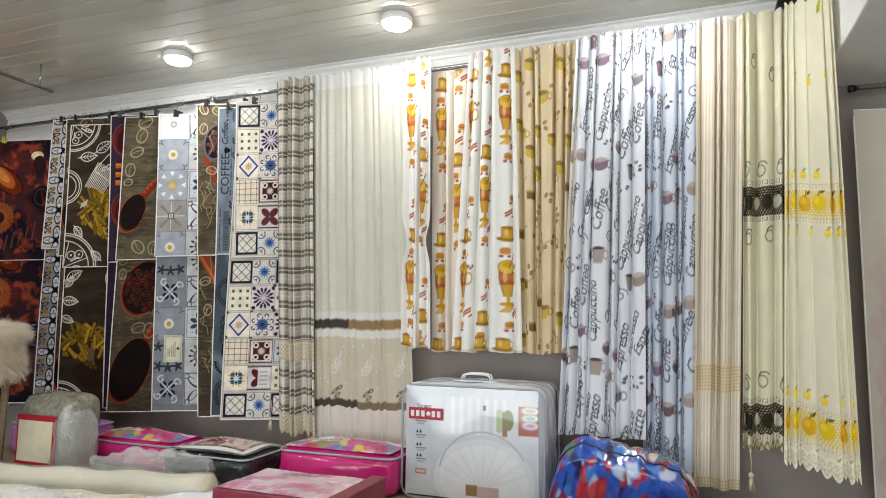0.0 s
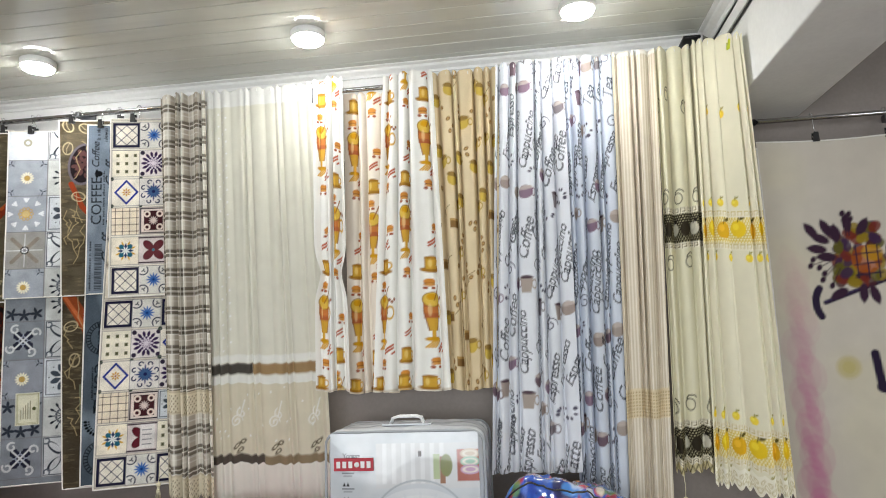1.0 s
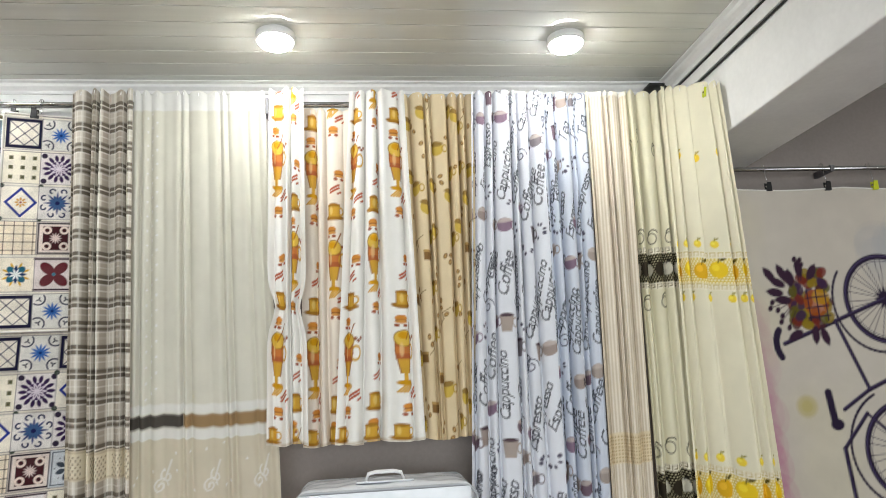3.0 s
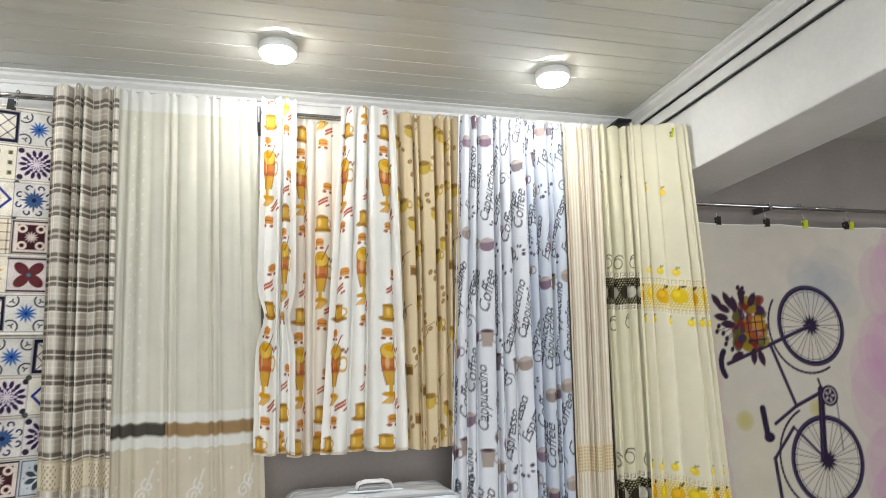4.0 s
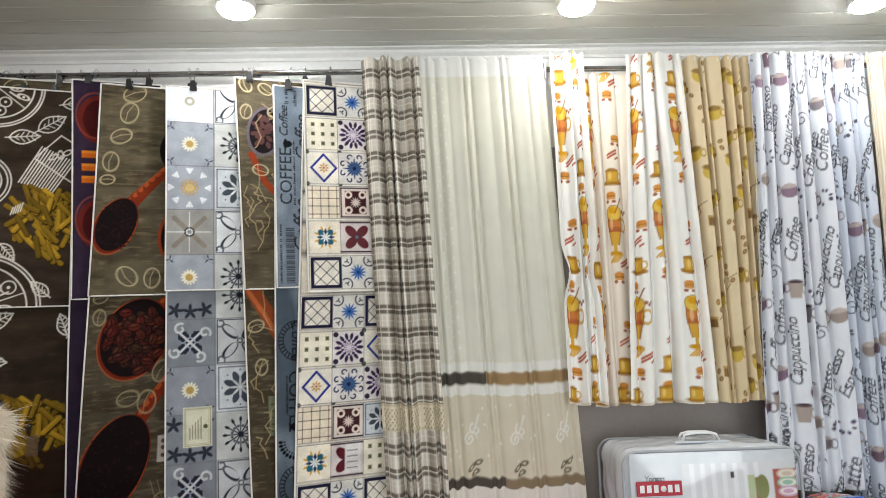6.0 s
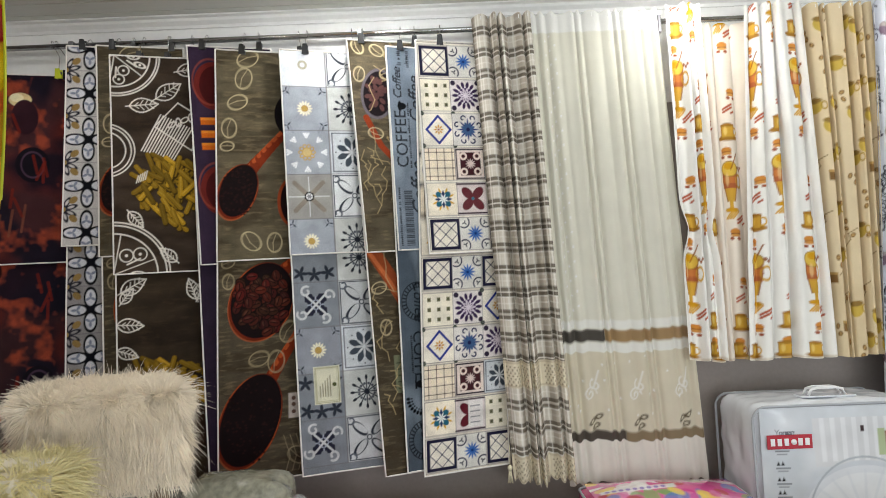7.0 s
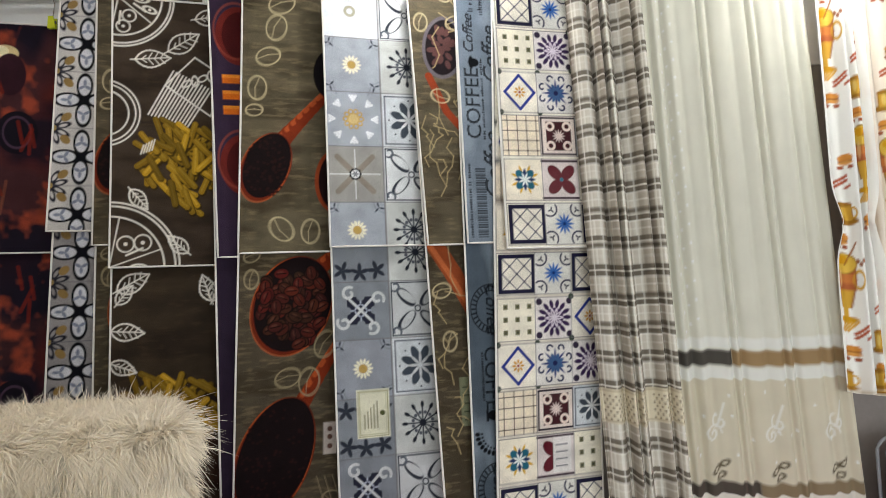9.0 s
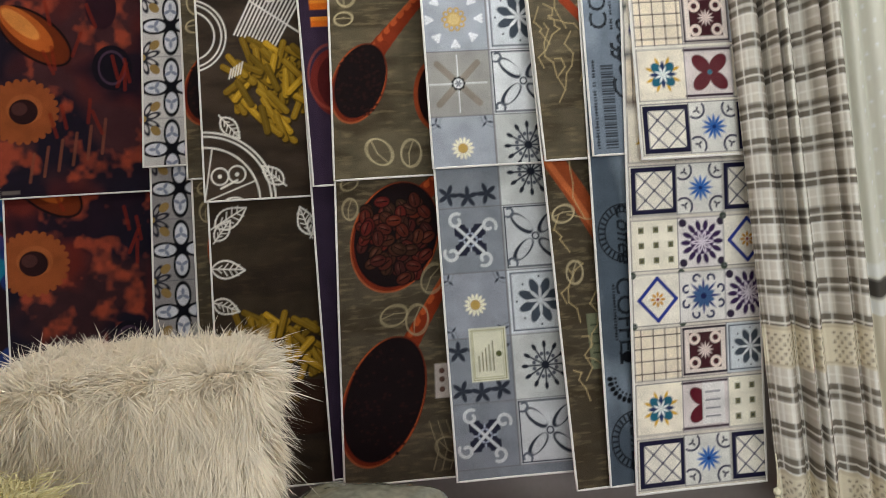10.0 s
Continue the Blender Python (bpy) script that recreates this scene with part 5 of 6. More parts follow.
        c.disc(X(x), Z(z), 0.034, ((74, 34, 40), (120, 44, 32), (150, 126, 30), (96, 90, 24), (64, 40, 74))[k % 5], 0.024, k, 0.9)
    c.disc(X(1.0), Z(1.82), 0.07, (170, 84, 24), 0.07, 0, 0.8)
    c.disc(X(1.03), Z(1.85), 0.05, (196, 150, 34), 0.04, 0, 0.7)
    for q in (0.0, 0.05, 0.10):
        c.line([(X(0.945), Z(1.745 + q)), (X(1.07), Z(1.755 + q))], 0.007, ink)
        c.line([(X(0.955 + q), Z(1.73)), (X(0.955 + q), Z(1.885))], 0.007, ink)
    for k, (x, z, t) in enumerate(((0.80, 1.93, 2.7), (0.76, 1.97, 2.2), (0.83, 1.98, 2.0), (0.87, 1.95, 1.6), (0.78, 1.88, 3.0), (1.0, 1.98, 1.0), (0.93, 2.0, 1.6), (0.86, 1.66, 3.6), (0.97, 1.66, 4.6), (1.02, 1.65, 5.0), (0.82, 1.84, 3.1))):
        c.disc(X(x), Z(z), 0.044, (58, 34, 56), 0.022, t)
        c.disc(X(x) + 0.03 * math.cos(t), Z(z) + 0.03 * math.sin(t), 0.02, (58, 34, 56), 0.008, t)
    for x, z in ((0.915, 2.05), (0.945, 2.045), (0.92, 2.02), (0.74, 1.80), (0.755, 1.83), (0.78, 1.79), (0.79, 1.73), (0.83, 1.70), (0.80, 1.76), (0.95, 2.02)):
        c.disc(X(x), Z(z), 0.017, (52, 30, 50), 0.012, 1.0)
        c.line([(X(x), Z(z)), (X(0.5 * x + 0.46), Z(0.5 * z + 0.93))], 0.004, (52, 30, 50))


def bike_hanging():
    e = empty("wall_hanging")
    us, vs = np.arange(0, 2.3, 0.007), np.arange(0, 1.99, 0.007)
    c = Print(us, vs, (214, 206, 194), 0.007)
    draw_bike(c)
    U, V = np.meshgrid(us, vs)
    P = np.stack([0.535 + U, 3.47 + 0.008 * np.sin(2.2 * U) + 0.006 * np.sin(3.0 * V + U), 0.40 + V * 1.016 - 0.014 * np.abs(np.sin(4.3 * U)) * (V > 1.8) * (V - 1.8) / 0.19], -1)
    ob = sheet("printed_cloth", P, c.a, M_CLOTH, e)
    for nm, line in (("top_hem", P[-1, ::8]), ("side_hem", P[::8, 0]), ("side_hem", P[::8, -1]), ("bottom_hem", P[0, ::8])):
        part(nm, tube_bm([tuple(q) for q in line], 0.0045, 6), M_PIPING, e, "pale stitched hem")
    return tagged(e, "pale cloth wall hanging with a printed purple bicycle and flower basket", "wall hanging")


bike_hanging()
for cx, mt in ((0.825, None), (1.17, None), (1.45, M_YELLOW), (1.76, None), (1.80, M_YELLOW)):
    clip(cx, 3.475, 2.425, mt, 2.545)

# green clip and cord on the lemon curtain, black rod corner
clip(0.362, 3.165, 2.825, M_YELLOW, 2.87)
tagged(part("corner_bracket", box_bm(0.24, 0.33, 3.50, 3.64, 3.035, 3.05, 0.003), M_BLACK), "black metal corner bracket under the ceiling", "bracket")
tagged(part("cable", tube_bm([(0.33, 3.62, 3.04), (0.35, 3.58, 3.00), (0.37, 3.54, 2.92), (0.368, 3.52, 2.7)], 0.009, 8), M_WHITE), "white cable conduit dropping from the ceiling", "cable conduit")
tagged(part("cable_duct", box_bm(0.401, 0.417, SOUTH, 3.55, 2.955, 3.018, 0.003), M_WHITE, smooth=False), "white plastic cable duct along the beam", "cable duct")

# black tubes draw the dark shadow gaps above and below the duct as cables
for cz, cx in ((3.0275, 0.404), (2.947, 0.411)):
    tagged(part("cable", tube_bm([(cx, SOUTH + 0.01, cz), (cx, 0.0, cz - 0.002), (cx, 3.54, cz)], 0.0055, 8), M_BLACK), "thin dark cable line drawing the shadow gap along the beam", "cable", "cables along the beam")


# ---- packed goods on the platform ----
TOP = 0.49
M_WOOD = material("plain_board", (150, 132, 108), 0.6, vary=0.2, stretch=(1, 8, 8))
p_ob = empty("display_platform")
part("top_board", box_bm(-4.75, 0.60, 1.48, 3.60, TOP - 0.04, TOP, 0.004), M_WOOD, p_ob, smooth=False)
for px in (-4.65, -2.9, -1.2, 0.5):
    for py in (1.56, 3.48):
        part("leg", box_bm(px - 0.03, px + 0.03, py - 0.03, py + 0.03, 0, TOP - 0.04, 0.004), M_WOOD, p_ob, smooth=False)
tagged(p_ob, "low plain wooden display platform under the packed goods", "platform")

M_FILM = material("clear_plastic_film", (238, 240, 242), 0.08, vary=0.02, see=0.72, spec=1.0, bump=1.0, bump_scale=22)
M_VINYL = material("milky_vinyl", (214, 218, 224), 0.22, vary=0.06, scale=5, bump=0.5, bump_scale=9, coat=0.5)
M_PINK = material("shiny_pink_vinyl", (214, 40, 128), 0.18, vary=0.10, scale=5, bump=0.8, bump_scale=10, coat=0.7)
M_DARKBAG = material("dark_printed_bag", (44, 52, 54), 0.3, vary=0.8, scale=50, bump=0.5, bump_scale=12, coat=0.5)
M_RED = material("red_label", (176, 26, 48), 0.4, vary=0.05)
M_ZIP = material("grey_zip_binding", (168, 172, 178), 0.5, vary=0.05, bump=0.4, bump_scale=300)
M_INK = material("dark_ink", (60, 60, 66), 0.6)
M_CREAM = material("cream_cloth_roll", (222, 214, 186), 0.8, vary=0.1, bump=0.5, bump_scale=40)
M_PILLOW = material("white_pillow_cotton", (236, 236, 238), 0.7, vary=0.05, bump=0.5, bump_scale=12)
M_BURG = material("burgundy_card", (132, 44, 64), 0.4, vary=0.1)
M_SHINE = material("printed_gloss_film", attr=True, rough=0.14, vary=0.08, scale=8, bump=0.9, bump_scale=9, coat=0.8)


def pillow_bm(x0, x1, y0, y1, z0, z1, puff=0.3, n=14, r=0.04, wrinkle=0.006, seed=0):
    """A soft bag: a rounded box whose faces bulge and wrinkle a little."""
    bm = bmesh.new()
    bmesh.ops.create_cube(bm, size=2)
    bmesh.ops.subdivide_edges(bm, edges=bm.edges[:], cuts=n, use_grid_fill=True)
    cx, cy, cz = (x0 + x1) / 2, (y0 + y1) / 2, (z0 + z1) / 2
    hx, hy, hz = (x1 - x0) / 2, (y1 - y0) / 2, (z1 - z0) / 2
    for v in bm.verts:
        p = v.co.copy()
        q = Vector((p.x * hx, p.y * hy, p.z * hz))
        inner = Vector((max(-hx + r, min(hx - r, q.x)), max(-hy + r, min(hy - r, q.y)), max(-hz + r, min(hz - r, q.z))))
        d = q - inner
        q = inner + (d.normalized() * r if d.length > 1e-6 else d)
        bulge = puff * 0.06 * (1 - p.x ** 2) * (1 - p.y ** 2) * (1 if p.z > 0.98 else 0)
        side = puff * 0.05 * (1 - p.z ** 2)
        q.z += bulge
        if abs(p.y) > 0.98:
            q.y += math.copysign(side * (1 - p.x ** 2), p.y)
        w = wrinkle * (noise.noise(Vector((q.x * 14 + seed, q.y * 14, q.z * 14))) + 0.5 * noise.noise(Vector((q.x * 34 + seed, q.y * 34, q.z * 34))))
        n_dir = Vector((p.x ** 3, p.y ** 3, p.z ** 3)).normalized()
        q += n_dir * (w if p.z > -0.9 else 0)
        v.co = q + Vector((cx, cy, cz))
    return bm


def rim(x0, x1, y, z0, z1, r, rad, parent, name="zip_binding", label="", flat=False):
    """A rounded rectangular piping, upright at depth y or flat at height y."""
    pts = []
    for cx, cz, a0 in ((x1 - rad, z1 - rad, 0), (x0 + rad, z1 - rad, 1), (x0 + rad, z0 + rad, 2), (x1 - rad, z0 + rad, 3)):
        for k in range(7):
            a = (a0 + k / 6) * math.pi / 2
            u, w = cx + rad * math.cos(a), cz + rad * math.sin(a)
            pts.append((u, w, y) if flat else (u, y, w))
    return part(name, tube_bm(pts, r, 8, closed=True), M_ZIP, parent, label)


def draw_duvet(c):
    c.blotch((196, 204, 212), 0.12, 0.4, 0.7, 0.6, 71)
    # pale room picture on the upper part, a puffed white quilt below
    c.rect(0.22, 0.70, 0.30, 0.50, (214, 216, 220))
    for k in range(7):
        c.rect(0.25 + 0.045 * k, 0.27 + 0.045 * k, 0.32, 0.50, (232, 234, 238), 0.8)
    c.rect(0.49, 0.52, 0.34, 0.45, (176, 190, 150))
    c.rect(0.52, 0.545, 0.32, 0.44, (150, 110, 86))
    c.disc(0.55, 0.40, 0.028, (128, 134, 84), 0.05)
    c.rect(0.60, 0.72, 0.33, 0.47, (170, 96, 84))
    for k in range(3):
        c.disc(0.66, 0.45 - 0.035 * k, 0.045, ((206, 188, 170), (150, 190, 170), (196, 160, 190))[k], 0.022)
        c.disc(0.66, 0.45 - 0.035 * k, 0.030, (232, 224, 214), 0.012, ring=0.005)
    c.rect(0.42, 0.435, 0.44, 0.465, (60, 40, 44))
    for q, col in ((0.22, (206, 212, 220)), (0.20, (222, 226, 232)), (0.17, (232, 235, 239))):
        c.disc(0.42, 0.10, q + 0.06, col, q)
    for k in range(9):
        a = 0.35 + 0.3 * k
        c.line([(0.42, 0.06), (0.42 + 0.25 * math.cos(a), 0.08 + 0.2 * math.sin(a))], 0.012, (210, 216, 224), 0.35)
    c.arc(0.42, 0.10, 0.235, 0.5, 2.9, 0.008, (176, 184, 193), 20)
    c.rect(0.33, 0.39, 0.02, 0.075, (150, 124, 84))
    c.rect(0.39, 0.50, 0.015, 0.07, (196, 170, 166))
    for k, y in enumerate((0.38, 0.31, 0.245, 0.19)):
        for q in range(1 + (k > 0)):
            c.poly([(0.058 + 0.018 * q, y), (0.074 + 0.018 * q, y), (0.066 + 0.018 * q, y + 0.018)], (40, 40, 46))
        c.rect(0.055, 0.115, y - 0.014, y - 0.008, (120, 124, 132))
        c.rect(0.062, 0.105, y - 0.026, y - 0.021, (140, 144, 150))
    c.rect(0.055, 0.115, 0.105, 0.13, (196, 60, 60))
    c.rect(0.060, 0.110, 0.110, 0.125, (226, 200, 200))
    c.word("Yorgan", 0.060, 0.437, 0.028, 0, (90, 94, 104))
    c.word("Quilt", 0.075, 0.412, 0.026, 0, (90, 94, 104))


def duvet_case():
    e = empty("duvet_case")
    x0, x1, y0, y1, z0, z1 = -1.655, -0.905, 3.13, 3.50, TOP, 1.068
    part("body", pillow_bm(x0, x1, y0, y1, z0, z1, 0.25, 20, 0.06, 0.008, 3), M_VINYL, e, "milky clear vinyl body over a white quilt")
    us, vs = np.arange(0, x1 - x0 - 0.05, 0.0038), np.arange(0, 0.55, 0.0038)
    c = Print(us, vs, (212, 217, 223), 0.0038)
    draw_duvet(c)
    U, V = np.meshgrid(us, vs)
    t, s = 2 * U / us[-1] - 1, 2 * V / vs[-1] - 1
    P = np.stack([x0 + 0.025 + U, y0 - 0.012 - 0.010 * (1 - t * t) * (1 - s * s) + 0.002 * np.sin(13 * U + 9 * V), z0 + 0.02 + V], -1)
    sheet("printed_insert", P, c.a, M_SHINE, e, "printed picture sheet behind clear vinyl")
    rim(x0, x1, y0 - 0.004, z0 + 0.004, z1 - 0.005, 0.0065, 0.06, e, label="grey piped front edge")
    rim(x0, x1, y1 + 0.002, z0 + 0.004, z1 - 0.005, 0.0065, 0.06, e, label="grey piped rear edge")
    # logo field, drawn as plain shapes
    badge = part("badge", box_bm(x0 + 0.045, x0 + 0.235, y0 - 0.028, y0 - 0.022, 0.890, 0.948, 0.002), M_RED, e, "red rectangular brand field", smooth=False)
    for k in range(6):
        bx = x0 + 0.058 + 0.029 * k
        if k == 3:
            part("mark", lathe_bm([(0.012, 0), (0.012, 0.002)], 16), M_PILLOW, badge).matrix_basis = pose(bx + 0.011, y0 - 0.0285, 0.919, 90, 0, 0)
        else:
            part("mark", box_bm(bx, bx + 0.019, y0 - 0.0305, y0 - 0.0285, 0.904, 0.934, 0.001), M_PILLOW, badge, smooth=False)
    # carrying handle on a reinforced patch
    part("handle_patch", box_bm(-1.40, -1.16, 3.20, 3.27, z1 + 0.012, z1 + 0.020, 0.003), M_VINYL, e, "white stiff patch", smooth=False)
    for yy in (3.215, 3.255):
        part("handle", tube_bm([(-1.36 + q, yy, z1 + w) for q, w in ((0, 0.02), (0.01, 0.045), (0.04, 0.052), (0.12, 0.052), (0.15, 0.045), (0.16, 0.02))], 0.006, 8), M_PILLOW, e, "white moulded carrying handle")
    return tagged(e, "white zipped vinyl quilt case with printed front and handle", "duvet case")


duvet_case()


def flat_print(name, x0, x1, y0, y1, z, tilt, draw, base, parent, label, res=0.006, puff=0.03, seed=1):
    us, vs = np.arange(0, x1 - x0, res), np.arange(0, y1 - y0, res)
    c = Print(us, vs, base, res)
    draw(c)
    U, V = np.meshgrid(us, vs)
    t, s = 2 * U / us[-1] - 1, 2 * V / vs[-1] - 1
    P = np.stack([x0 + U, y0 + V, z + tilt * V + puff * (1 - t * t) * (1 - s * s) + 0.003 * np.sin(17 * U + seed) * np.sin(21 * V)], -1)
    return sheet(name, P, c.a, M_SHINE, parent, label)


def draw_collage(c):
    cols = ((232, 226, 226), (206, 60, 140), (230, 200, 80), (90, 120, 190), (180, 60, 60), (120, 160, 90), (240, 236, 236), (214, 120, 170))
    for k in range(70):
        x, y = c.rnd.uniform(0, c.w), c.rnd.uniform(0, c.h)
        c.disc(x, y, c.rnd.uniform(0.02, 0.06), cols[c.rnd.randrange(8)], c.rnd.uniform(0.012, 0.035), c.rnd.uniform(0, 3), 0.8)
    c.rect(0.03, c.w * 0.55, c.h * 0.3, c.h * 0.42, (236, 232, 236), 0.8)
    for k in range(9):
        c.disc(0.06 + 0.03 * k, c.h * 0.36, 0.011, (150, 130, 190))


def draw_framed(c):
    c.rect(0.02, c.w - 0.02, 0.02, c.h - 0.02, (236, 234, 230))
    c.rect(0.05, c.w - 0.05, 0.05, c.h - 0.05, (70, 70, 66))
    c.rect(0.065, c.w - 0.065, 0.065, c.h - 0.065, (196, 176, 160))
    for k in range(40):
        c.disc(c.rnd.uniform(0.08, c.w - 0.08), c.rnd.uniform(0.08, c.h - 0.08), 0.04, ((150, 70, 86), (206, 190, 176), (176, 110, 116), (226, 214, 204))[k % 4], 0.03, k, 0.8)


def draw_blossom(c):
    c.blotch((236, 190, 214), 0.2, 0.4, 0.7, 0.8, 81)
    for k in range(26):
        x, y = c.rnd.uniform(0, c.w), c.rnd.uniform(0, c.h)
        c.petals(x, y, 5, 0.045, 0.035, (214, 90, 150), 0.1, k, alpha=0.6)
    c.blotch((246, 226, 236), 0.08, 0.6, 0.8, 0.6, 82)


def soft_bag(label, x0, x1, y0, y1, z0, z1, mat, top_draw=None, top_base=(200, 200, 200), puff=0.5, seed=0, r=0.05):
    e = empty("bedding_bag")
    part("body", pillow_bm(x0, x1, y0, y1, z0, z1, puff, 16, r, 0.010, seed), mat, e)
    if top_draw:
        flat_print("printed_top", x0 + 0.03, x1 - 0.03, y0 + 0.02, y1 - 0.03, z1 + 0.012, 0.0, top_draw, top_base, e, "printed picture top under clear film", puff=puff * 0.075, seed=seed)
    rim(x0 + 0.004, x1 - 0.004, z1 - 0.012, y0 + 0.004, y1 - 0.004, 0.006, r, e, label="pale zip binding", flat=True)
    return tagged(e, label, "bedding bag", "packed bedding on the platform")


soft_bag("shiny pink quilted bedding bag with a printed top", -2.37, -1.665, 3.04, 3.38, TOP, 0.695, M_PINK, draw_collage, (214, 90, 150), 0.5, 1)
soft_bag("dark patterned blanket bag with a framed picture top", -3.0, -2.43, 2.86, 3.26, TOP, 0.662, M_DARKBAG, draw_framed, (60, 66, 66), 0.6, 2)
soft_bag("bright pink bedding bag with a colourful printed top", -3.82, -3.06, 3.02, 3.34, TOP, 0.652, M_PINK, draw_collage, (226, 70, 150), 0.6, 5)
soft_bag("pale violet bedding bag under clear film", -4.50, -3.87, 3.06, 3.36, TOP, 0.70, material("violet_bag", (190, 120, 190), 0.25, vary=0.2, coat=0.6, bump=0.6, bump_scale=10), None, puff=0.5, seed=7)


def draw_hero(c):
    cols = ((30, 70, 170), (150, 24, 40), (60, 130, 214), (24, 30, 80), (196, 210, 232), (190, 40, 50))
    for k in range(260):
        x, y = c.rnd.uniform(0, c.w), c.rnd.uniform(0, c.h)
        c.disc(x, y, c.rnd.uniform(0.02, 0.055), cols[c.rnd.randrange(6)], c.rnd.uniform(0.008, 0.03), c.rnd.uniform(0, 3), 0.9)
    for k in range(40):
        x, y = c.rnd.uniform(0.1, c.w), c.rnd.uniform(c.h * 0.45, c.h)
        c.disc(x, y, c.rnd.uniform(0.02, 0.05), ((236, 160, 50), (226, 90, 50), (236, 226, 214), (90, 130, 60), (70, 140, 220))[k % 5], 0.022, c.rnd.uniform(0, 3), 0.85)


def blue_bag():
    e = empty("bedding_bag")
    n, m = 90, 110
    us, vs = np.linspace(0, 0.80, m), np.linspace(0, 0.62, n)
    c = Print(us, vs, (40, 90, 190), 0.007)
    draw_hero(c)
    s, t = np.meshgrid(np.linspace(-1, 1, m), np.linspace(0, 1, n))
    # the sheet rises up the front and over the slumped top, lower towards one end
    up = np.interp(t, (0, 0.35, 0.5, 1.0), (0.0, 0.78, 1.0, 0.86))
    back = np.interp(t, (0, 0.35, 0.5, 1.0), (0.0, -0.03, 0.06, 0.36))
    H = 0.345 * (1 - 0.20 * np.clip(s, -0.55, 1)) * np.sqrt(np.clip(1 - np.abs(s) ** 5, 0, 1))
    g = np.vectorize(lambda a, b: noise.noise(Vector((a * 5, b * 6, 2.0))) + 0.6 * noise.noise(Vector((a * 13, b * 15, 5.0))))(s, t)
    P = np.stack([-0.535 + 0.33 * s + 0.012 * g, 3.0 + back + 0.012 * g + 0.03 * s * s, TOP + 0.002 + up * H + 0.014 * g * np.clip(up * 3, 0, 1)], -1)
    sheet("printed_film_cover", P, c.a, M_SHINE, e, "glossy blue and red printed film")
    part("filling", pillow_bm(-0.80, -0.25, 3.05, 3.33, TOP, TOP + 0.19, 0.5, 8, 0.06), M_PILLOW, e, "stuffed white filling")
    part("seam_binding", tube_bm([tuple(p) for p in P[40, 3:-3:3]], 0.005, 6), M_BLACK, e, "dark seam binding")
    return tagged(e, "glossy blue and red printed bedding bag, slumped", "bedding bag", "packed bedding on the platform")


blue_bag()


# pillows, flat packs and rolls nearer the walkway
for k, (a, b) in enumerate(((-1.27, -0.86), (-0.82, -0.32), (-0.27, 0.16))):
    tagged(part("pillow", pillow_bm(a, b, 2.02, 2.42, TOP, 0.67, 0.9, 12, 0.07, 0.01, k), M_PILLOW), "plump white cotton pillow on the platform", "pillow", "pillows on the platform")

pk = empty("flat_pack")
part("box", box_bm(-2.03, -1.44, 2.12, 2.48, TOP, 0.732, 0.006), M_BURG, pk, "burgundy card sides", smooth=False)
flat_print("printed_lid", -2.02, -1.51, 2.13, 2.47, 0.735, 0.0, draw_blossom, (240, 206, 224), pk, "pink blossom printed lid", puff=0.003)
part("edge_strip", box_bm(-1.505, -1.438, 2.115, 2.485, 0.727, 0.749, 0.004), M_BURG, pk, "raised burgundy edge", smooth=False)
tagged(pk, "pink blossom printed flat bedding pack with burgundy sides", "bedding pack")


def roll(name, a, b, r, mat, label):
    e = empty(name)
    pts = [Vector(a).lerp(Vector(b), k / 16) + Vector((0, 0, 0.006 * math.sin(k * 1.3))) for k in range(17)]
    part("cloth", tube_bm(pts, r, 24), mat, e)
    part("film_wrap", tube_bm([p + Vector((0, 0, 0.002 * math.sin(k * 2.1))) for k, p in enumerate(pts)], r + 0.008, 16), M_FILM, e, "clear plastic wrap")
    return tagged(e, label, "cloth roll", "wrapped rolls on the platform")


roll("cloth_roll", (-3.56, 2.26, TOP + 0.10), (-2.36, 2.50, TOP + 0.10), 0.075, M_CREAM, "cream cloth roll wrapped in clear plastic")
roll("cloth_roll", (-3.45, 2.05, TOP + 0.085), (-2.45, 2.16, TOP + 0.085), 0.07, M_CREAM, "cream cloth roll wrapped in clear plastic")
roll("cloth_roll", (-2.56, 2.20, TOP + 0.07), (-2.10, 2.62, TOP + 0.07), 0.055, M_PILLOW, "white cloth roll wrapped in clear plastic")


def framed_bag():
    e = empty("bedding_bag")
    part("body", pillow_bm(-3.95, -3.55, 2.72, 2.96, TOP, 0.93, 0.4, 14, 0.06, 0.012, 9), material("grey_olive_bag", (150, 148, 132), 0.25, vary=0.3, scale=40, bump=0.6, bump_scale=10, coat=0.6), e, "grey woven blanket in clear film")
    part("red_frame", box_bm(-3.92, -3.61, 2.69, 2.698, 0.55, 0.83, 0.003), M_RED, e, "red picture frame print", smooth=False)
    part("picture", box_bm(-3.90, -3.63, 2.684, 2.689, 0.57, 0.80, 0.002), M_CREAM, e, "cream picture print", smooth=False)
    part("film_knot", pillow_bm(-3.64, -3.46, 2.68, 2.86, TOP, 0.84, 0.4, 10, 0.05, 0.03, 4), M_FILM, e, "crumpled clear plastic film")
    return tagged(e, "grey blanket bag with red framed label in clear plastic", "bedding bag", "packed bedding on the platform")


framed_bag()


def film_heap(x0, x1, y0, y1, z0, z1, seed):
    return tagged(part("plastic_film", pillow_bm(x0, x1, y0, y1, z0, z1, 0.4, 22, 0.03, 0.05, seed), M_FILM, smooth=False), "crumpled clear plastic film on the goods", "plastic film")


film_heap(-3.18, -2.60, 2.56, 2.84, TOP, 0.66, 21)
film_heap(-2.82, -2.38, 1.78, 1.98, TOP, 0.68, 25)


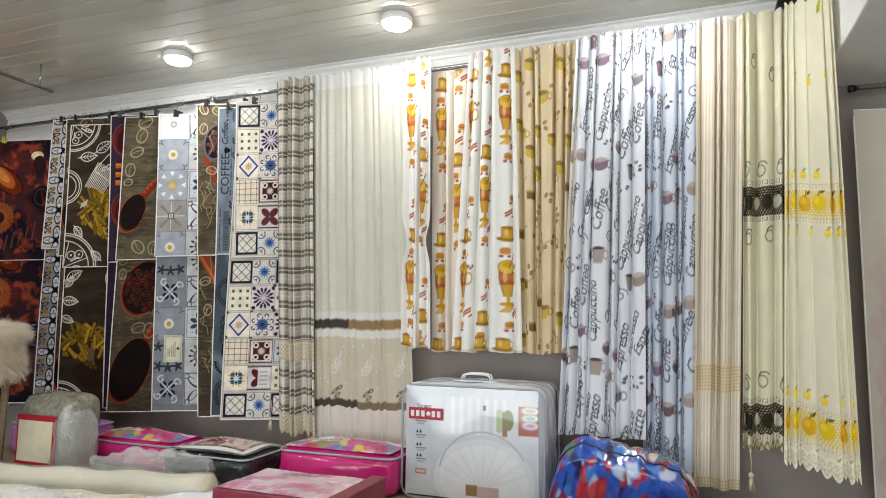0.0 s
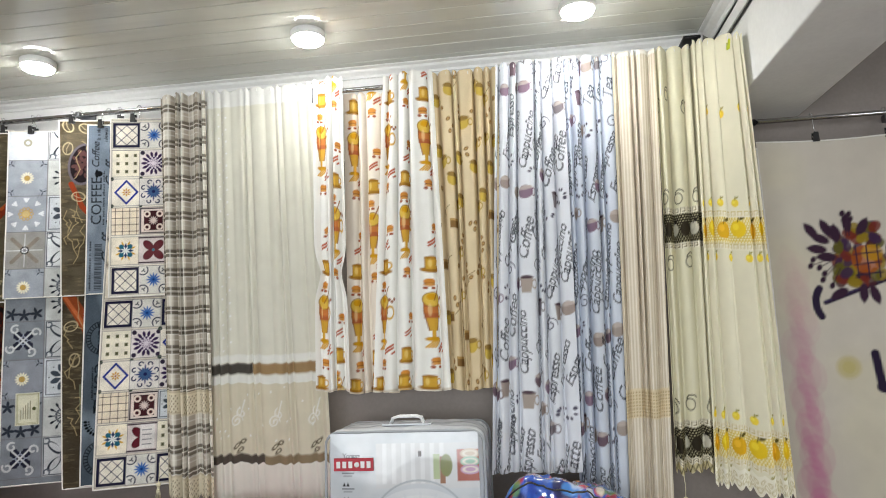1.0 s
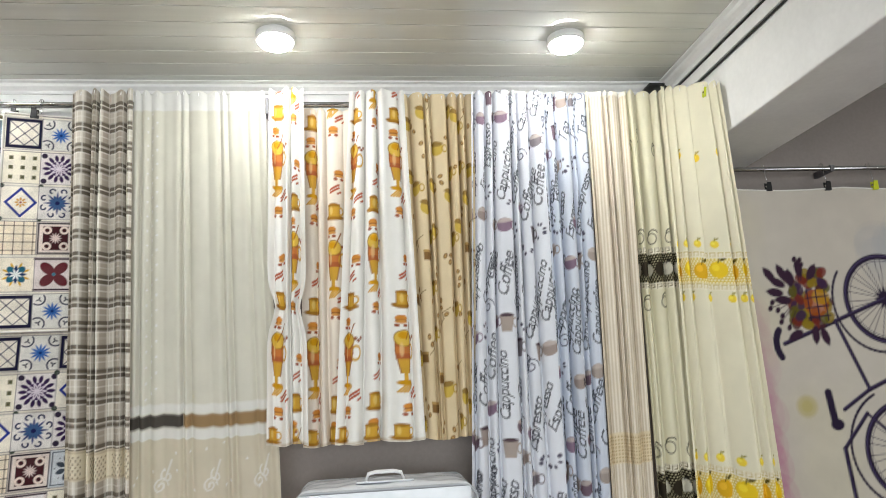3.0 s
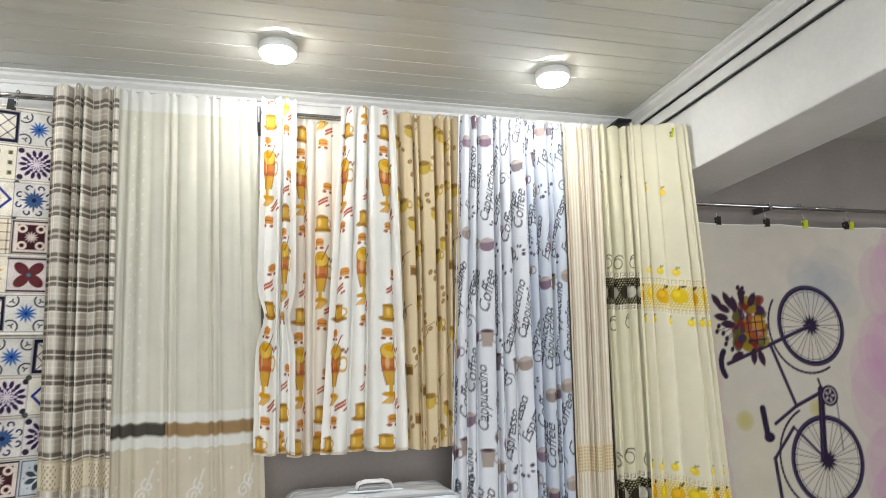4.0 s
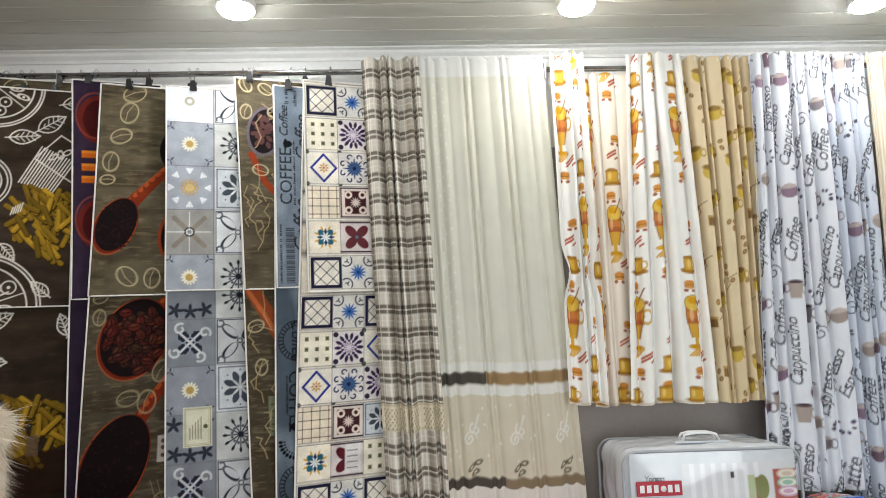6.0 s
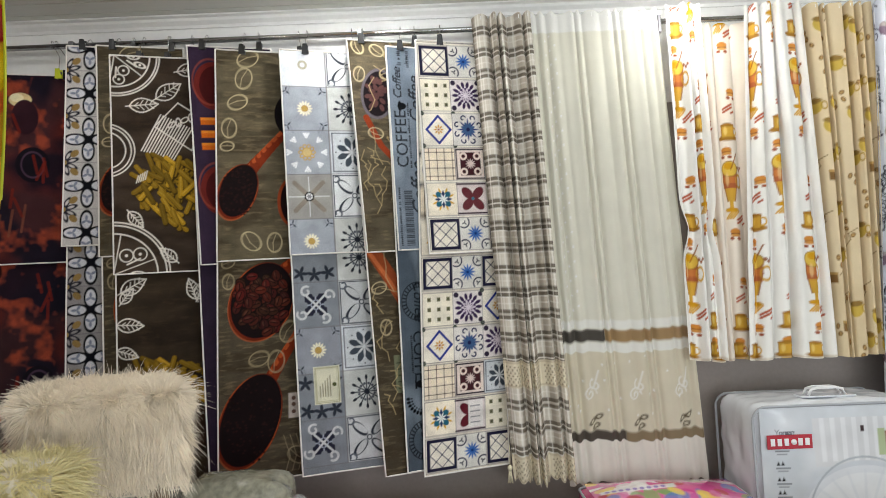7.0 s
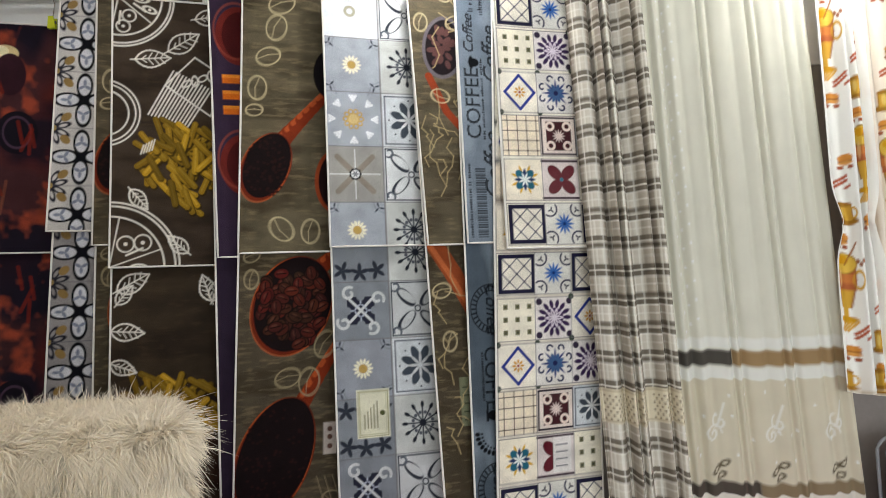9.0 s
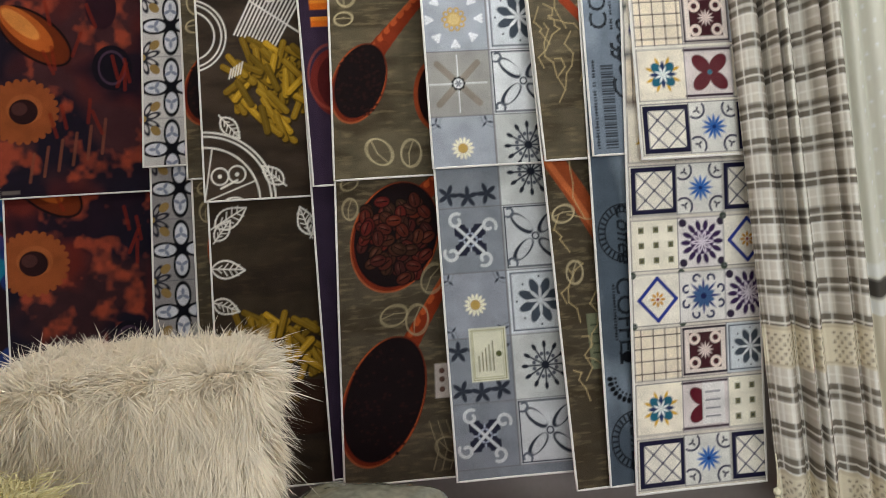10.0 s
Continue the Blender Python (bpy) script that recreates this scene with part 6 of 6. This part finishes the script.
# ---- tassels ----
def tassel(x, y, z, mat):
    e = empty("tassel")
    part("cord", tube_bm([(x, y, z + 0.10), (x + 0.003, y, z + 0.05), (x, y, z)], 0.002, 6), mat, e, "thin twisted cord")
    part("head", lathe_bm([(0.002, 0.0), (0.011, -0.006), (0.012, -0.016), (0.008, -0.024)], 12, (x, y, z)), mat, e)
    g = random.Random(int(x * 100))
    for k in range(22):
        a, r = k * 2.4, 0.006 + 0.010 * g.random()
        part("strand", tube_bm([(x + 0.005 * math.cos(a), y + 0.005 * math.sin(a), z - 0.022), (x + r * math.cos(a), y + r * math.sin(a), z - 0.075 - 0.01 * g.random())], 0.0016, 4), mat, e)
    return tagged(e, "cream cord tassel hanging beside a curtain hem", "tassel", "curtain tassels")


tassel(-2.67, 3.40, 0.79, M_CREAM)
tassel(0.02, 3.40, 0.70, M_CREAM)


# ---- fur pouf ----
def fur(name, m, w, d, h, count, color, parent, length=0.075, seed=3):
    """Locks of long pile, as thin tapering blades over a box."""
    g = np.random.RandomState(seed)
    area = np.array([w * d, w * h, d * h, d * h, w * h * 0.3])
    face = g.choice(5, count, p=area / area.sum())
    a, b = g.rand(count) - 0.5, g.rand(count) - 0.5
    Z = np.zeros(count)
    pos = np.stack([a * w, b * d, np.full(count, h)], 1)
    nor = np.tile([0.0, 0, 1], (count, 1))
    for f, (p, n) in {1: (np.stack([a * w, Z - d / 2, (b + 0.5) * h], 1), (0, -1, 0)), 2: (np.stack([Z - w / 2, a * d, (b + 0.5) * h], 1), (-1, 0, 0)),
                      3: (np.stack([Z + w / 2, a * d, (b + 0.5) * h], 1), (1, 0, 0)), 4: (np.stack([a * w, Z + d / 2, (b + 0.5) * h], 1), (0, 1, 0))}.items():
        k = face == f
        pos[k], nor[k] = p[k], n
    # locks comb together, swirl by swirl; the top stands up and falls over the edges
    cell = 0.046
    key = np.floor(pos / cell + 0.35 * np.sin(pos[:, [1, 2, 0]] * 60))
    heart = (key + 0.5) * cell
    x, y, z = heart.T
    sw = 2.4 * np.sin(x * 21 + 3 * np.sin(z * 12 + 1)) + 1.8 * np.sin(y * 25 + 2 * np.sin(x * 17)) + 1.5 * np.sin(z * 33 + x * 37)
    out = np.stack([x / w, y / d, 0 * x], 1) * 0.7
    up = np.stack([0.7 * np.sin(sw), 0.7 * np.cos(sw * 1.3), 0.32 + 0 * x], 1) + out
    down = nor * (0.34 + 0.16 * np.sin(sw * 2))[:, None] + np.stack([0.30 * np.sin(sw), 0.25 * np.sin(sw + 1), -0.95 + 0 * x], 1)
    lift = np.clip((pos[:, 2] / h - 0.72) / 0.28, 0, 1)[:, None] * (face > 0)[:, None]
    down = down + lift * (nor * 0.25 + np.array([0, 0, 0.95]))
    comb = np.where((face == 0)[:, None], up, down) + g.normal(0, 0.13, (count, 3))
    comb /= np.linalg.norm(comb, axis=1)[:, None]
    L = (length * (0.55 + 0.6 * g.rand(count)))[:, None] * np.where(face == 0, 0.75, 1.0)[:, None]
    side = np.cross(comb, nor + g.normal(0, 0.5, (count, 3)))
    side /= np.linalg.norm(side, axis=1)[:, None] + 1e-9
    wd = 0.0013
    bend = np.stack([0.3 * np.sin(sw * 1.7), 0.25 * np.cos(sw * 2.1), -0.4 + 0 * x], 1)
    loose = (g.rand(count) < 0.3)[:, None]
    comb = np.where(loose, comb + g.normal(0, 0.35, (count, 3)), comb)
    pull = np.where(loose, 0.0, 1.0) * ((heart - pos) - ((heart - pos) * nor).sum(1)[:, None] * nor)
    mid = pos + comb * L * 0.55 + nor * 0.008 + pull * 0.25
    tip = mid + (comb * 0.55 + bend * 0.5) * L * 0.7 + pull * 0.62
    V = np.stack([pos - side * wd, pos + side * wd, mid + side * wd * 0.8, mid - side * wd * 0.8, tip], 1).reshape(-1, 3)
    base = np.arange(count) * 5
    quads, tris = np.stack([base, base + 1, base + 2, base + 3], 1), np.stack([base + 3, base + 2, base + 4], 1)
    me = bpy.data.meshes.new(name)
    me.from_pydata(V.tolist(), [], quads.tolist() + tris.tolist())
    me.materials.append(color)
    ob = new(name, me)
    ob.parent = parent
    return ob


def fur_material(name, color):
    m = material(name, color, 0.75, vary=0.12, scale=20, spec=0.2, through=0.25)
    n, l = m.node_tree.nodes, m.node_tree.links
    geo, rmp = n.new("ShaderNodeNewGeometry"), n.new("ShaderNodeMapRange")
    rmp.inputs["To Min"].default_value, rmp.inputs["To Max"].default_value = 0.92, 1.16
    l.new(geo.outputs["Random Per Island"], rmp.inputs["Value"])
    mul = n.new("ShaderNodeVectorMath")
    mul.operation = "SCALE"
    src = n["Principled BSDF"].inputs["Base Color"].links[0].from_socket
    l.new(src, mul.inputs[0])
    l.new(rmp.outputs[0], mul.inputs["Scale"])
    l.new(mul.outputs[0], n["Principled BSDF"].inputs["Base Color"])
    return m


M_FUR = fur_material("cream_long_pile", (252, 242, 225))
M_FUR2 = fur_material("yellow_cream_pile", (232, 222, 176))
M_HIDE = material("pile_backing", (226, 217, 200), 0.9, vary=0.15, bump=0.8, bump_scale=60)


def pouf(x, y, z, w, d, h, turn, mat, count, label, seed, leg=0.0):
    e = empty("pouf")
    e.matrix_basis = pose(x, y, z, 0, 0, turn)
    part("cushion", pillow_bm(-w / 2 + 0.012, w / 2 - 0.012, -d / 2 + 0.012, d / 2 - 0.012, leg, leg + h - 0.008, 0.3, 12, 0.03, 0.004, seed), M_HIDE, e)
    fur("fur_cover", None, w - 0.03, d - 0.03, h - 0.012, count, mat, e, 0.07, seed).matrix_basis = pose(0, 0, leg)
    for a, b in ((-1, -1), (1, -1), (1, 1), (-1, 1)) if leg else ():
        px, py = a * (w / 2 - 0.06), b * (d / 2 - 0.06)
        bm = bmesh.new()
        bmesh.ops.create_cone(bm, cap_ends=True, segments=14, radius1=0.014, radius2=0.022, depth=leg + 0.01, matrix=Matrix.Translation((px, py, (leg + 0.01) / 2)))
        part("leg", bm, M_WOOD, e, "tapered pale wooden leg")
    return tagged(e, label, "pouf", "fur poufs beside the walkway")


pouf(-4.055, 2.45, TOP, 0.43, 0.42, 0.25, 30, M_FUR, 90000, "cream long-pile fur stool on pale wooden legs", 12, leg=0.60)
pouf(-4.03, 1.92, TOP, 0.30, 0.26, 0.74, 20, M_FUR2, 30000, "yellowish cream shaggy fur pouf", 13)


# ---- goods hung by the side wall ----
def draw_fruit(c):
    cols = ((236, 150, 20), (240, 200, 20), (120, 140, 40), (226, 110, 40), (250, 214, 60), (170, 40, 30))
    for k in range(60):
        x, y = c.rnd.uniform(0, c.w), c.rnd.uniform(0, c.h)
        q = cols[c.rnd.randrange(6)]
        c.disc(x, y, 0.07, q, 0.055, c.rnd.uniform(0, 3))
        if k % 2:
            c.disc(x, y, 0.05, tuple(min(255, v + 26) for v in q), 0.04, 0, 0.8)
    for x, y in ((0.34, 0.62), (0.30, 0.86), (0.1, 0.5)):
        c.disc(x, y, 0.085, (246, 240, 226), 0.10)
        c.disc(x, y, 0.078, (240, 150, 24), 0.092)
        c.petals(x, y, 9, 0.07, 0.03, (250, 184, 60), 0.1)


def side_mat(name, label, x0, x1, y0, y1, z0, z1, draw, base):
    e = empty(name)
    L = math.hypot(x1 - x0, y1 - y0)
    us, vs = np.linspace(0, L, int(L / 0.006)), np.linspace(0, z1 - z0, int((z1 - z0) / 0.006))
    c = Print(us, vs, base, 0.006)
    draw(c)
    U, V = np.meshgrid(us, vs)
    P = np.stack([x0 + (x1 - x0) * U / L + 0.008 * np.sin(5 * V), y0 + (y1 - y0) * U / L + 0.006 * np.sin(4 * V), z0 + V], -1)
    ob = sheet("printed_face", P, c.a, M_PRINT, e)
    edge = [*P[0, ::6], *P[6::8, -1], *P[-1, ::-6], *P[::-8, 0]]
    part("edge_binding", tube_bm([tuple(p) for p in edge], 0.004, 6, closed=True), M_YELLOW if name == "fruit_mat" else M_PIPING, ob)
    return tagged(e, label, "mat")


sr = empty("side_rod")
part("tube", tube_bm([(-4.30, 1.50, 2.94), (-4.30, 3.05, 2.94)], 0.011, 12), M_CHROME, sr)
for sy in (1.60, 2.95):
    part("hanger", tube_bm([(-4.30, sy, 2.945), (-4.30, sy, CEIL)], 0.005, 8), M_CHROME, sr, "thin chrome hanger")
tagged(sr, "short chrome rod hung from the ceiling near the side wall", "rod")
side_mat("fruit_mat", "bright yellow and orange fruit print mat hung near the side wall", -4.58, -4.085, 1.98, 2.0, 1.86, 2.93, draw_fruit, (226, 170, 40))
side_mat("plain_rug", "beige long rug hung near the side wall", -4.66, -3.925, 1.70, 1.71, 1.42, 2.93, lambda c: c.blotch((206, 192, 168), 0.05, 0.4, 0.7, 0.7, 91), (222, 210, 190))


def draw_bright(c):
    for k in range(50):
        c.disc(c.rnd.uniform(0, c.w), c.rnd.uniform(0, c.h), 0.06, ((206, 60, 40), (226, 120, 30), (40, 60, 120), (150, 30, 30), (30, 120, 150))[k % 5], 0.04, k, 0.9)


side_mat("food_mat", "dark mat with bright red, orange and blue print", -5.57, -5.20, 3.50, 3.56, 0.70, 2.60, draw_bright, (40, 24, 30))
